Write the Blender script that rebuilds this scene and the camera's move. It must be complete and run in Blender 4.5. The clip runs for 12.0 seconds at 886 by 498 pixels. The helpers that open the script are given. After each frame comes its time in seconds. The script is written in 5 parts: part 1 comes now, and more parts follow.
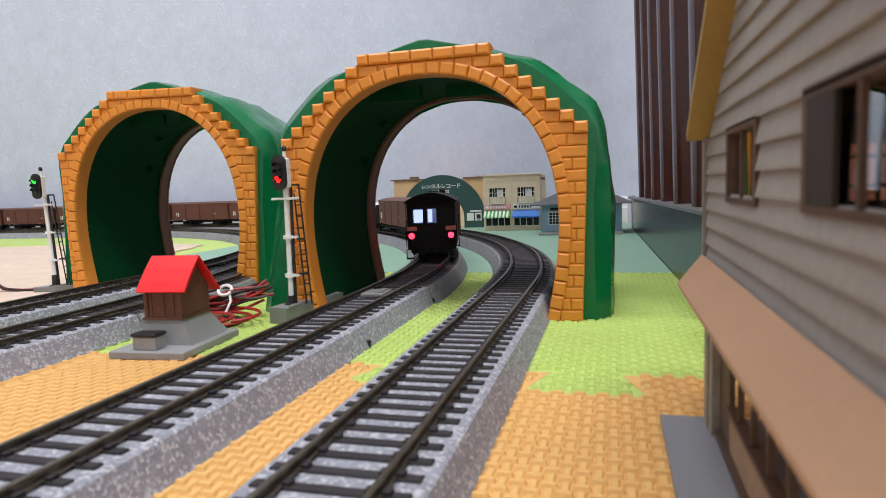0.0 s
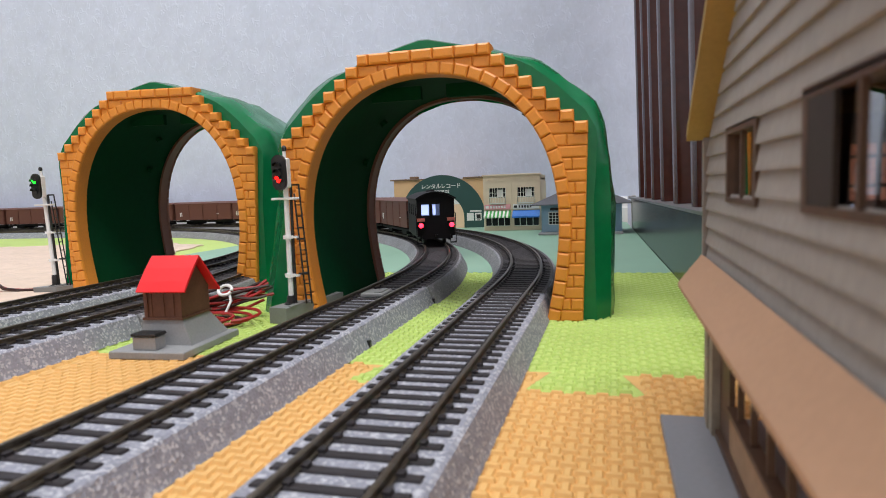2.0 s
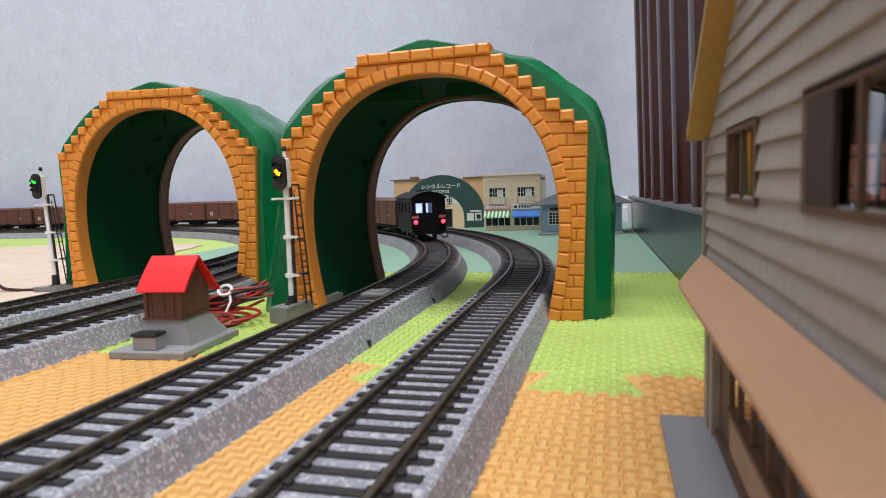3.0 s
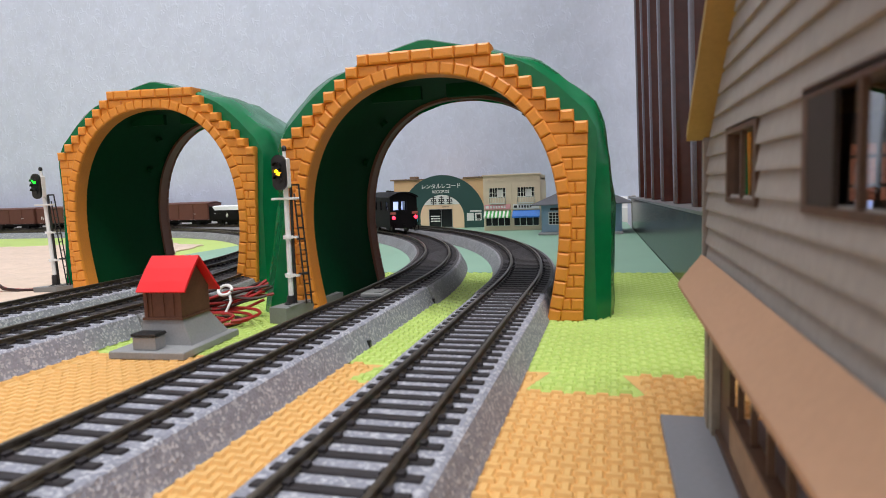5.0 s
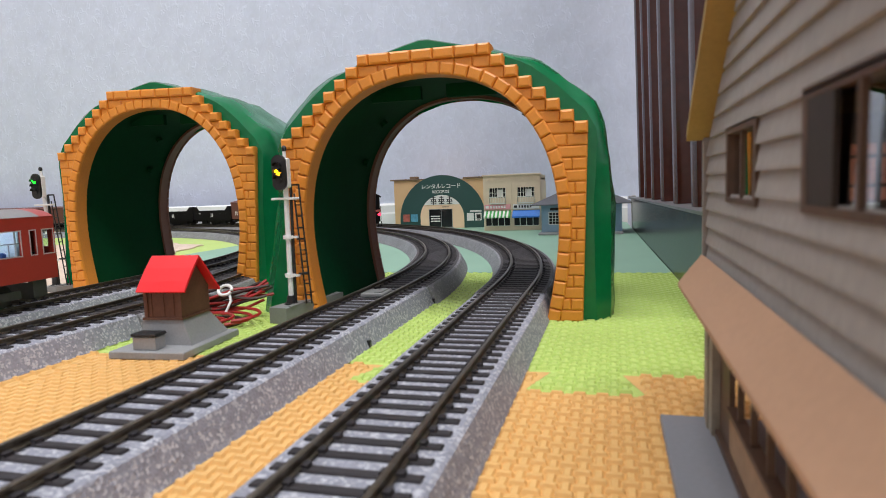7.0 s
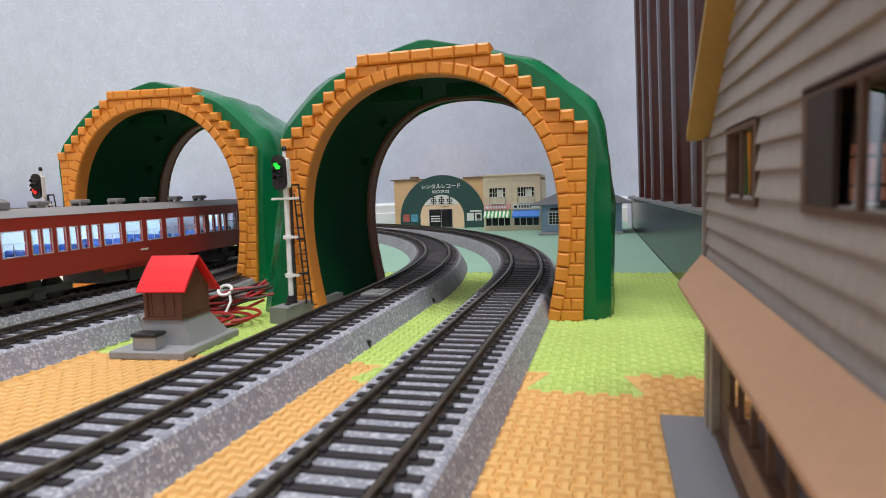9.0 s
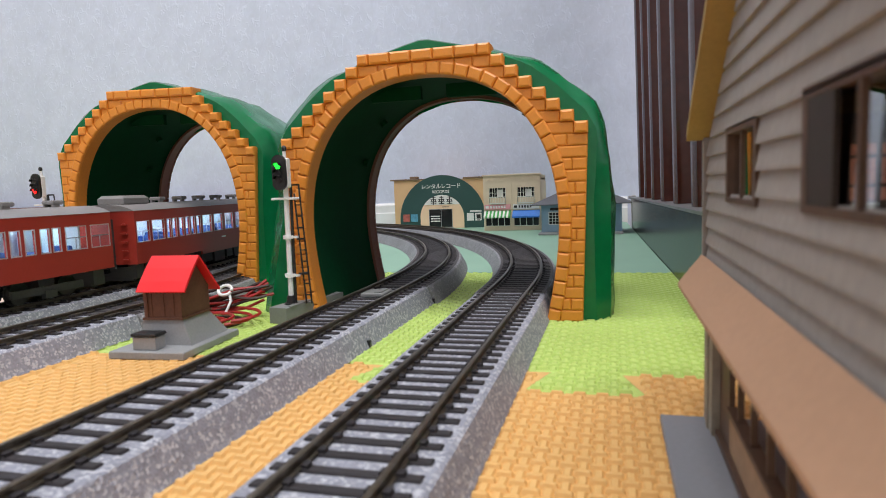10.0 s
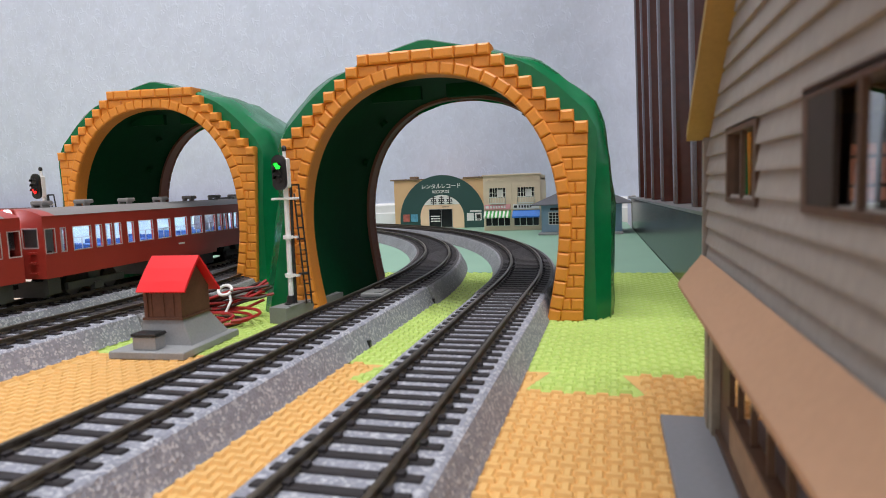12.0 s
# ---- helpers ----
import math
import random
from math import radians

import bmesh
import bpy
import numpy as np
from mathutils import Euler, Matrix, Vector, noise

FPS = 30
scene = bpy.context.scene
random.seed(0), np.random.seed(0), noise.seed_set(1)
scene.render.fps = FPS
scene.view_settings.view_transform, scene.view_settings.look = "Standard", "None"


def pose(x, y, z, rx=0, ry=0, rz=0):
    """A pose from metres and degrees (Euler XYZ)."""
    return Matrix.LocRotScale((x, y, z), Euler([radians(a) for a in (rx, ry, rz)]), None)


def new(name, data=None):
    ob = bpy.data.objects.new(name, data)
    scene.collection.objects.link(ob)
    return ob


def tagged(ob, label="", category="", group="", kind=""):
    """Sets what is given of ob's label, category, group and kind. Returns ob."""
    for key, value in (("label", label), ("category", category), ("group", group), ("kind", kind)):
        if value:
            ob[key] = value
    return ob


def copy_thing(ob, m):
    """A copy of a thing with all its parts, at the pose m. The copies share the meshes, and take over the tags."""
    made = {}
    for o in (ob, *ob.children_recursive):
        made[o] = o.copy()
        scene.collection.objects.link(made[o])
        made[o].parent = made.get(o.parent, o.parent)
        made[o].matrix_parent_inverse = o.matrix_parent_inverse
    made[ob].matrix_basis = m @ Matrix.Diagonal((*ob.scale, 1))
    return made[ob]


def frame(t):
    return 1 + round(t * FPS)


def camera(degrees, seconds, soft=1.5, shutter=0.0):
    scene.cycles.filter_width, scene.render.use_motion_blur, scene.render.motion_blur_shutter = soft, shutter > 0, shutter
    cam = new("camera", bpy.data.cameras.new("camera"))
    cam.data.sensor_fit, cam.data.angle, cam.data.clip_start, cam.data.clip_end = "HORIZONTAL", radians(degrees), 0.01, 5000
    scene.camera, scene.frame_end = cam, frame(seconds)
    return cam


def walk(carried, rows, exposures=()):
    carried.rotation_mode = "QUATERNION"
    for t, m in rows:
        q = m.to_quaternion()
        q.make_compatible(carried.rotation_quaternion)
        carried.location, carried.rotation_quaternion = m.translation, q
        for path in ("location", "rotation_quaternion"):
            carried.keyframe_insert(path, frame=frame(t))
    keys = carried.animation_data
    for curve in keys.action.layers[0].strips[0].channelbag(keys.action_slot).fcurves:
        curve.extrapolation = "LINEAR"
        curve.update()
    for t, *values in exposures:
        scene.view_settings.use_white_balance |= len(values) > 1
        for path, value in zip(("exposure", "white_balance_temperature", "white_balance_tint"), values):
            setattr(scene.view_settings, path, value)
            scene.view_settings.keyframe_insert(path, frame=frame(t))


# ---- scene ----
cam = camera(70.95, 12.0, soft=0.45)
EYE = pose(0, 0, 0.0564, 84.34, 0, 15.36) @ pose(0, 0, 0, 0, 0, -2.063)
walk(cam, [(0, EYE), (12, EYE)], exposures=[(0, 0.0, 6500, 10), (12, 0.0, 6500, 10)])
cam.data.dof.use_dof = True
cam.data.dof.focus_distance = 0.52
cam.data.dof.aperture_fstop = 35

# ---- light: a closed room under white ceiling lights ----
world = bpy.data.worlds.new("room_air")
world.use_nodes = True
world.node_tree.nodes["Background"].inputs[0].default_value = (0.80, 0.86, 1.0, 1)
world.node_tree.nodes["Background"].inputs[1].default_value = 0.05
scene.world = world


def ceiling_lamp(x, y, sx, sy, watts):
    d = bpy.data.lights.new("ceiling_light_lamp", "AREA")
    d.shape, d.size, d.size_y, d.energy, d.color = "RECTANGLE", sx, sy, watts, (0.97, 0.98, 1.0)
    ob = new("ceiling_light_lamp", d)
    ob.matrix_world = pose(x, y, 2.33)


ceiling_lamp(-0.5, -0.02, 1.1, 0.5, 32)
ceiling_lamp(0.5, -0.62, 0.6, 0.5, 30)

# ---- building helpers: all shapes in millimetres ----
MM = 0.001


class Shape:
    """Vertices and faces in millimetres."""

    def __init__(self):
        self.v, self.f = [], []

    def add(self, verts, faces):
        n = len(self.v)
        self.v += [tuple(p) for p in verts]
        self.f += [tuple(i + n for i in f) for f in faces]
        return self

    def box(self, x0, x1, y0, y1, z0, z1, c=0.0):
        if c <= 0:
            v = [(x, y, z) for z in (z0, z1) for x, y in ((x0, y0), (x1, y0), (x1, y1), (x0, y1))]
            return self.add(v, [(3, 2, 1, 0), (4, 5, 6, 7), (0, 1, 5, 4), (1, 2, 6, 5), (2, 3, 7, 6), (3, 0, 4, 7)])
        return self.loft([[(x0 + c, y0 + c, z0), (x1 - c, y0 + c, z0), (x1 - c, y1 - c, z0), (x0 + c, y1 - c, z0)],
                          [(x0, y0, z0 + c), (x1, y0, z0 + c), (x1, y1, z0 + c), (x0, y1, z0 + c)],
                          [(x0, y0, z1 - c), (x1, y0, z1 - c), (x1, y1, z1 - c), (x0, y1, z1 - c)],
                          [(x0 + c, y0 + c, z1), (x1 - c, y0 + c, z1), (x1 - c, y1 - c, z1), (x0 + c, y1 - c, z1)]])

    def loft(self, rings, close=True, caps=True):
        n, v, f = len(rings[0]), [p for r in rings for p in r], []
        for k in range(len(rings) - 1):
            for i in range(n if close else n - 1):
                j = (i + 1) % n
                f.append((k * n + i, k * n + j, (k + 1) * n + j, (k + 1) * n + i))
        if caps:
            f += [tuple(range(n - 1, -1, -1)), tuple(range((len(rings) - 1) * n, len(rings) * n))]
        return self.add(v, f)

    def prism(self, pts, lo, hi, axis="z"):
        """Extrudes a flat outline from lo to hi along an axis; the outline is (x, y), (x, z) or (y, z)."""
        put = {"z": lambda a, b, h: (a, b, h), "y": lambda a, b, h: (a, h, b), "x": lambda a, b, h: (h, a, b)}[axis]
        return self.loft([[put(a, b, lo) for a, b in pts], [put(a, b, hi) for a, b in pts]])

    def rod(self, p, q, r, n=8, r2=None):
        p, q = Vector(p), Vector(q)
        w = (q - p).normalized()
        u = w.cross(Vector((0, 0, 1)) if abs(w.z) < 0.9 else Vector((1, 0, 0))).normalized()
        t = w.cross(u)
        ring = lambda c, rad: [tuple(c + rad * (math.cos(k * math.tau / n) * u + math.sin(k * math.tau / n) * t)) for k in range(n)]
        return self.loft([ring(p, r), ring(q, r if r2 is None else r2)])

    def ball(self, c, r, n=10, sz=1.0):
        rings = [[(c[0] + r * math.sin(a) * math.cos(k * math.tau / n), c[1] + r * math.sin(a) * math.sin(k * math.tau / n), c[2] - sz * r * math.cos(a))
                  for k in range(n)] for a in [math.pi * (0.05 + 0.9 * i / 6) for i in range(7)]]
        return self.loft(rings)

    def tube(self, pts, r, n=6):
        pts = [Vector(p) for p in pts]
        rings = []
        for i, p in enumerate(pts):
            w = (pts[min(i + 1, len(pts) - 1)] - pts[max(i - 1, 0)]).normalized()
            u = w.cross(Vector((0.02, 0.05, 1))).normalized()
            t = w.cross(u)
            rings.append([tuple(p + r * (math.cos(k * math.tau / n) * u + math.sin(k * math.tau / n) * t)) for k in range(n)])
        return self.loft(rings)

    def moved(self, m):
        """The same shape under a matrix in millimetres."""
        s = Shape()
        s.v, s.f = [tuple(m @ Vector(p)) for p in self.v], list(self.f)
        return s

    def mesh(self, name, smooth=False):
        me = bpy.data.meshes.new(name)
        me.from_pydata([(x * MM, y * MM, z * MM) for x, y, z in self.v], [], self.f)
        bm = bmesh.new()
        bm.from_mesh(me)
        bmesh.ops.recalc_face_normals(bm, faces=bm.faces)
        bm.to_mesh(me)
        bm.free()
        if smooth:
            me.shade_smooth()
            me.set_sharp_from_angle(angle=radians(40))
        me.update()
        return me


def part(name, shape, material, parent=None, label="", smooth=False, at=None):
    """Links a shape (or a mesh made before) as one mesh object, under a thing or part where one is given."""
    me = shape if isinstance(shape, bpy.types.Mesh) else shape.mesh(name, smooth)
    if not me.materials:
        me.materials.append(material)
    ob = new(name, me)
    if parent is not None:
        ob.parent = parent
    if at is not None:
        ob.matrix_basis = at
    return tagged(ob, label)


def thing(name, label, category, group="", kind="", at=None):
    ob = new(name)
    ob.empty_display_size = 0.01
    if at is not None:
        ob.matrix_basis = at
    return tagged(ob, label, category, group, kind)


def mm(x, y, z, rx=0, ry=0, rz=0):
    return pose(x * MM, y * MM, z * MM, rx, ry, rz)


# ---- materials ----
def mat(name, col, rough=0.5, metal=0.0, var=0.12, scale=60.0, grain=900.0, bump=0.15, dist=0.0002, spec=0.5, col2=None, speck=None, isl=0.0, coat=0.0, fleck=False):
    """Principled surface: colour drifting at two scales between col and a second tone, fine relief, and optional specks."""
    m = bpy.data.materials.new(name)
    m.use_nodes = True
    nt = m.node_tree
    N, L = nt.nodes, nt.links
    b = N["Principled BSDF"]
    b.inputs["Roughness"].default_value, b.inputs["Metallic"].default_value = rough, metal
    b.inputs["Specular IOR Level"].default_value = spec
    b.inputs["Coat Weight"].default_value = coat
    tc = N.new("ShaderNodeTexCoord")
    big = N.new("ShaderNodeTexNoise")
    big.inputs["Scale"].default_value, big.inputs["Detail"].default_value = scale, 4
    fine = N.new("ShaderNodeTexNoise")
    fine.inputs["Scale"].default_value, fine.inputs["Detail"].default_value = grain, 3
    for n in (big, fine):
        L.new(tc.outputs["Object"], n.inputs["Vector"])
    add = N.new("ShaderNodeMath")
    add.operation = "ADD"
    L.new(big.outputs["Fac"], add.inputs[0])
    L.new(fine.outputs["Fac"], add.inputs[1])
    last = add
    if isl:
        oi = N.new("ShaderNodeObjectInfo")
        mul = N.new("ShaderNodeMath")
        mul.operation = "MULTIPLY_ADD"
        mul.inputs[1].default_value = isl
        L.new(oi.outputs["Random"], mul.inputs[0])
        L.new(add.outputs[0], mul.inputs[2])
        last = mul
    ramp = N.new("ShaderNodeMapRange")
    ramp.inputs["From Min"].default_value, ramp.inputs["From Max"].default_value = 0.65, 1.35 + isl
    L.new(last.outputs[0], ramp.inputs["Value"])
    mix = N.new("ShaderNodeMix")
    mix.data_type = "RGBA"
    lo = col2 or tuple(c * (1 - var) for c in col)
    hi = col if col2 else tuple(min(1, c * (1 + var)) for c in col)
    mix.inputs["A"].default_value, mix.inputs["B"].default_value = (*lo, 1), (*hi, 1)
    L.new(ramp.outputs[0], mix.inputs["Factor"])
    out = mix
    if speck:
        vo = N.new("ShaderNodeTexVoronoi")
        vo.inputs["Scale"].default_value = speck[0]
        L.new(tc.outputs["Object"], vo.inputs["Vector"])
        sep = N.new("ShaderNodeSeparateColor")
        L.new(vo.outputs["Color"], sep.inputs[0])
        mr = N.new("ShaderNodeMapRange")
        mr.inputs["From Min"].default_value, mr.inputs["From Max"].default_value = speck[1], min(1.0, speck[1] + 0.25)
        L.new(sep.outputs[0], mr.inputs["Value"])
        m2 = N.new("ShaderNodeMix")
        m2.data_type = "RGBA"
        m2.inputs["B"].default_value = (*speck[2], 1)
        L.new(mix.outputs["Result"], m2.inputs["A"])
        L.new(mr.outputs[0], m2.inputs["Factor"])
        out = m2
    L.new(out.outputs["Result"], b.inputs["Base Color"])
    bp = N.new("ShaderNodeBump")
    bp.inputs["Strength"].default_value, bp.inputs["Distance"].default_value = bump, dist
    if speck:
        L.new(vo.outputs["Distance"], bp.inputs["Height"])
    elif fleck:
        # sparse raised strokes pressed into the paper
        mp = N.new("ShaderNodeMapping")
        mp.inputs["Scale"].default_value = (1.0, 1.0, 0.7)
        mp.inputs["Rotation"].default_value = (0.0, 0.6, 0.0)
        L.new(tc.outputs["Object"], mp.inputs["Vector"])
        L.new(mp.outputs[0], fine.inputs["Vector"])
        fine.inputs["Distortion"].default_value = 1.2
        mr = N.new("ShaderNodeMapRange")
        mr.inputs["From Min"].default_value, mr.inputs["From Max"].default_value = 0.56, 0.70
        L.new(fine.outputs["Fac"], mr.inputs["Value"])
        L.new(mr.outputs[0], bp.inputs["Height"])
    else:
        L.new(fine.outputs["Fac"], bp.inputs["Height"])
    L.new(bp.outputs[0], b.inputs["Normal"])
    return m


def glow(name, col, strength):
    m = bpy.data.materials.new(name)
    m.use_nodes = True
    b = m.node_tree.nodes["Principled BSDF"]
    b.inputs["Base Color"].default_value = (*[min(1, c) for c in col], 1)
    b.inputs["Emission Color"].default_value = (*col, 1)
    b.inputs["Emission Strength"].default_value = strength
    return m


def glass(name, slant=4.0):
    """A thin clear pane: clear where seen straight on, mirroring at a slant."""
    m = bpy.data.materials.new(name)
    m.use_nodes = True
    nt = m.node_tree
    nt.nodes.remove(nt.nodes["Principled BSDF"])
    clear, gloss, mix, fr, power = (nt.nodes.new("ShaderNode" + k) for k in ("BsdfTransparent", "BsdfGlossy", "MixShader", "LayerWeight", "Math"))
    clear.inputs[0].default_value = (0.90, 0.93, 0.93, 1)
    gloss.inputs["Roughness"].default_value = 0.02
    fr.inputs["Blend"].default_value = 0.5
    power.operation = "POWER"
    power.inputs[1].default_value = slant
    nt.links.new(fr.outputs["Facing"], power.inputs[0])
    nt.links.new(power.outputs[0], mix.inputs[0])
    nt.links.new(clear.outputs[0], mix.inputs[1])
    nt.links.new(gloss.outputs[0], mix.inputs[2])
    nt.links.new(mix.outputs[0], nt.nodes["Material Output"].inputs["Surface"])
    return m


WALLPAPER = mat("wallpaper", (0.60, 0.65, 0.78), 0.75, var=0.075, scale=34, grain=120, bump=0.26, dist=0.0011, fleck=True)
WALLPAPER_EAST = mat("wallpaper_side", (0.74, 0.74, 0.78), 0.7, var=0.03, scale=9, grain=130, bump=0.35, dist=0.0015)
CEILING = mat("ceiling_white", (0.85, 0.85, 0.84), 0.8, var=0.02, scale=4, grain=120)
FLOORING = mat("wood_flooring", (0.42, 0.30, 0.20), 0.45, var=0.2, scale=12, grain=200)
TRIM = mat("white_trim", (0.82, 0.82, 0.82), 0.35, var=0.03, scale=20)
ORANGE_FOAM = mat("orange_foam", (0.75, 0.445, 0.155), 0.55, var=0.07, scale=25, grain=700, bump=0.2)
LIME_FOAM = mat("lime_foam", (0.50, 0.645, 0.17), 0.55, var=0.07, scale=25, grain=700, bump=0.2)
MINT_FOAM = mat("mint_foam", (0.26, 0.43, 0.315), 0.6, var=0.06, scale=18, grain=700, bump=0.2)
SAND = mat("sand_sheet", (0.68, 0.53, 0.42), 0.85, var=0.08, scale=35, grain=95, bump=0.9, dist=0.003)
BALLAST = mat("grey_ballast", (0.262, 0.268, 0.312), 0.75, var=0.22, scale=300, grain=1100, bump=0.42, dist=0.0005, speck=(1350, 0.66, (0.50, 0.50, 0.54)))
BALLAST_DARK = mat("dark_ballast", (0.23, 0.228, 0.24), 0.65, var=0.3, scale=90, grain=1600, bump=0.8, dist=0.0004, speck=(1300, 0.8, (0.42, 0.41, 0.43)))
BED_TOP_DARK = mat("dark_ballast_top", (0.055, 0.045, 0.045), 0.6, var=0.3, scale=90, grain=1600, bump=0.6, dist=0.0003)
SLEEPER = mat("sleeper_plastic", (0.021, 0.017, 0.019), 0.7, var=0.3, scale=150, grain=1500, isl=0.4)
RAIL = mat("rail_metal", (0.13, 0.11, 0.082), 0.40, metal=0.8, var=0.3, scale=90, grain=900, bump=0.1)
ORANGE_BRICK = mat("orange_plastic", (0.76, 0.28, 0.035), 0.38, var=0.08, scale=70, grain=1200, bump=0.1, isl=0.25)
ORANGE_PLATE = mat("orange_plastic_joint", (0.66, 0.235, 0.03), 0.45, var=0.1, scale=70, grain=1200, bump=0.1)
# rear portal: the brick orange turned dull brown, its shade put into the colour
BRICK_SHADED = mat("orange_plastic_shaded", (0.20, 0.085, 0.055), 0.5, var=0.1, scale=70, grain=1200, bump=0.1, isl=0.25)
GREEN = mat("green_plastic", (0.003, 0.150, 0.050), 0.22, var=0.10, scale=40, grain=260, bump=0.16, dist=0.0006, spec=0.4)
# the hill's green, matte, with the bore's shade darkened into the colour
GREEN_BORE_SHADE = mat("green_plastic_bore_shade", (0.0015, 0.044, 0.015), 0.7, var=0.12, scale=30, grain=300, bump=0.1, spec=0.08)
GREY_PLASTIC = mat("grey_plastic", (0.20, 0.205, 0.20), 0.5, var=0.08, scale=90)
CONCRETE = mat("grey_model_concrete", (0.27, 0.275, 0.28), 0.6, var=0.1, scale=90, grain=1200, bump=0.2)
WHITE = mat("white_plastic", (0.83, 0.83, 0.82), 0.35, var=0.04, scale=80)
BLACK = mat("black_plastic", (0.012, 0.012, 0.013), 0.42, var=0.2, scale=120)
RED_ROOF = mat("red_sheet", (0.80, 0.012, 0.018), 0.5, var=0.08, scale=120, grain=1500, bump=0.15)
SHED_WOOD = mat("brown_wood_plastic", (0.115, 0.045, 0.025), 0.55, var=0.25, scale=130, grain=900)
WIRE_RED = mat("red_wire", (0.35, 0.012, 0.012), 0.4, var=0.1, scale=80)
WIRE_BLACK = mat("dark_wire", (0.035, 0.012, 0.010), 0.4, var=0.1, scale=80)
SLAT = mat("brown_varnished_wood", (0.062, 0.014, 0.009), 0.25, var=0.25, scale=22, grain=160, bump=0.1, spec=0.5)
PANEL = mat("black_gloss_panel", (0.02, 0.022, 0.022), 0.24, var=0.2, scale=15, spec=0.28)
STEEL = mat("dull_steel", (0.42, 0.42, 0.42), 0.35, metal=0.8, var=0.1, scale=40)

# ---- the room ----
BACK = 897.0


def slab(name, x0, x1, y0, y1, z0, z1, material, label):
    return tagged(part(name, Shape().box(x0, x1, y0, y1, z0, z1), material), label, kind="structure")


slab("floor", -2300, 1300, -1900, BACK, -60, -11, FLOORING, "brown wooden floor boards under the foam mats")
slab("wall_north", -2300, 1300, BACK, BACK + 80, -60, 2400, WALLPAPER, "pale blue-grey embossed wallpaper wall")
slab("wall_south", -2300, 1300, -1980, -1900, -60, 2400, WALLPAPER_EAST, "pale wallpaper wall")
slab("wall_west", -2380, -2300, -1980, BACK + 80, -60, 2400, WALLPAPER_EAST, "pale wallpaper wall")
slab("wall_east", 1300, 1380, -1980, BACK + 80, -60, 2400, WALLPAPER_EAST, "pale wallpaper wall")
slab("ceiling", -2380, 1380, -1980, BACK + 80, 2400, 2450, CEILING, "plain white ceiling")
bs = Shape().prism([(BACK, -11), (BACK - 7, -11), (BACK - 7, 20), (BACK - 5, 21), (BACK - 5, 32), (BACK - 2, 35), (BACK, 35)], -2290, 20, "x")
tagged(part("baseboard", bs, TRIM), "white stepped baseboard along the wall", kind="structure")


# ---- foam mats ----
TABS = [-8 + 54 * k for k in range(-16, 5)]


def inside(poly, x, y):
    hit, j = False, len(poly) - 1
    for i in range(len(poly)):
        (xa, ya), (xb, yb) = poly[i], poly[j]
        if (ya > y) != (yb > y) and x < (xb - xa) * (y - ya) / (yb - ya) + xa:
            hit = not hit
        j = i
    return hit


def jig(x0, x1, y, gap):
    """The jigsaw edge between two mats, from x0 to x1: the mat beyond reaches down in tabs."""
    pts = [(x0, y + gap)]
    for c in TABS:
        if x0 + 22 < c < x1 - 22:
            a, b, d = 10.5 + gap, 15.9 + gap, 18.5
            pts += [(c - a, y + gap), (c - b, y - d + 2), (c - b + 2, y - d + gap), (c + b - 2, y - d + gap), (c + b, y - d + 2), (c + a, y + gap)]
    return pts + [(x1, y + gap)]


def mat_tile(x0, x1, y0, y1, material, label, low_jig=False, high_jig=False, weave=None, cut=0.0):
    low = jig(x0, x1, y0, 0.08) if low_jig else [(x0, y0 + 0.25), (x1, y0 + 0.25)]
    high = jig(x0, x1, y1, -0.08) if high_jig else [(x0, y1 - 0.25), (x1 - cut, y1 - 0.25)]
    poly = low + high[::-1]
    t = thing("foam_mat", label, "foam mat", "interlocking floor mats")
    s = Shape()
    s.loft([[(x, y, -11) for x, y in poly], [(x, y, -0.72 if weave else -0.1) for x, y in poly]])
    part("slab", s, material, t)
    if weave:
        wx0, wx1, wy0, wy1, px, py = weave
        random.seed(3)
        # strands over and under: flat bars along x and y in turn
        s, row, y = Shape(), 0, wy0
        while y < wy1:
            col, x = 0, wx0
            while x < wx1:
                over = (row + col) % 2 == 0
                a, b = (1.9, 0.98) if over else (1.1, 2.12)
                if inside(poly, x - a, y - b) and inside(poly, x + a, y - b) and inside(poly, x + a, y + b) and inside(poly, x - a, y + b):
                    h = (0.30 if over else -0.06) + 0.05 * random.random()
                    s.add([(x - a, y - b, -0.78), (x + a, y - b, -0.78), (x + a, y + b, -0.78), (x - a, y + b, -0.78),
                           (x - a + 0.5, y - b + 0.5, h), (x + a - 0.5, y - b + 0.5, h), (x + a - 0.5, y + b - 0.5, h), (x - a + 0.5, y + b - 0.5, h)],
                          [(4, 5, 6, 7), (0, 1, 5, 4), (1, 2, 6, 5), (2, 3, 7, 6), (3, 0, 4, 7)])
                x += px
                col += 1
            y += py
            row += 1
        w = part("weave", s.mesh("weave", True), material, t, "raised basket-weave relief")
        tagged(w, kind="stuff")
    return t


ORANGE_L = "orange foam puzzle mat with a woven relief"
LIME_L = "lime green foam puzzle mat with a woven relief"
mat_tile(-184, 36, -30, 186, ORANGE_FOAM, ORANGE_L, high_jig=True, weave=(-183, 36, 60, 187, 3.0, 3.12))
mat_tile(-404, -184.3, -30, 186, ORANGE_FOAM, ORANGE_L, high_jig=True, weave=(-250, -184, 100, 187, 3.0, 3.12))
mat_tile(36.3, 256, -30, 186, ORANGE_FOAM, ORANGE_L, high_jig=True, weave=(36, 75, 90, 187, 3.0, 3.12))
mat_tile(-184, 36, 186, 396, LIME_FOAM, LIME_L, low_jig=True, weave=(-183, 36, 170, 396, 3.0, 3.12))
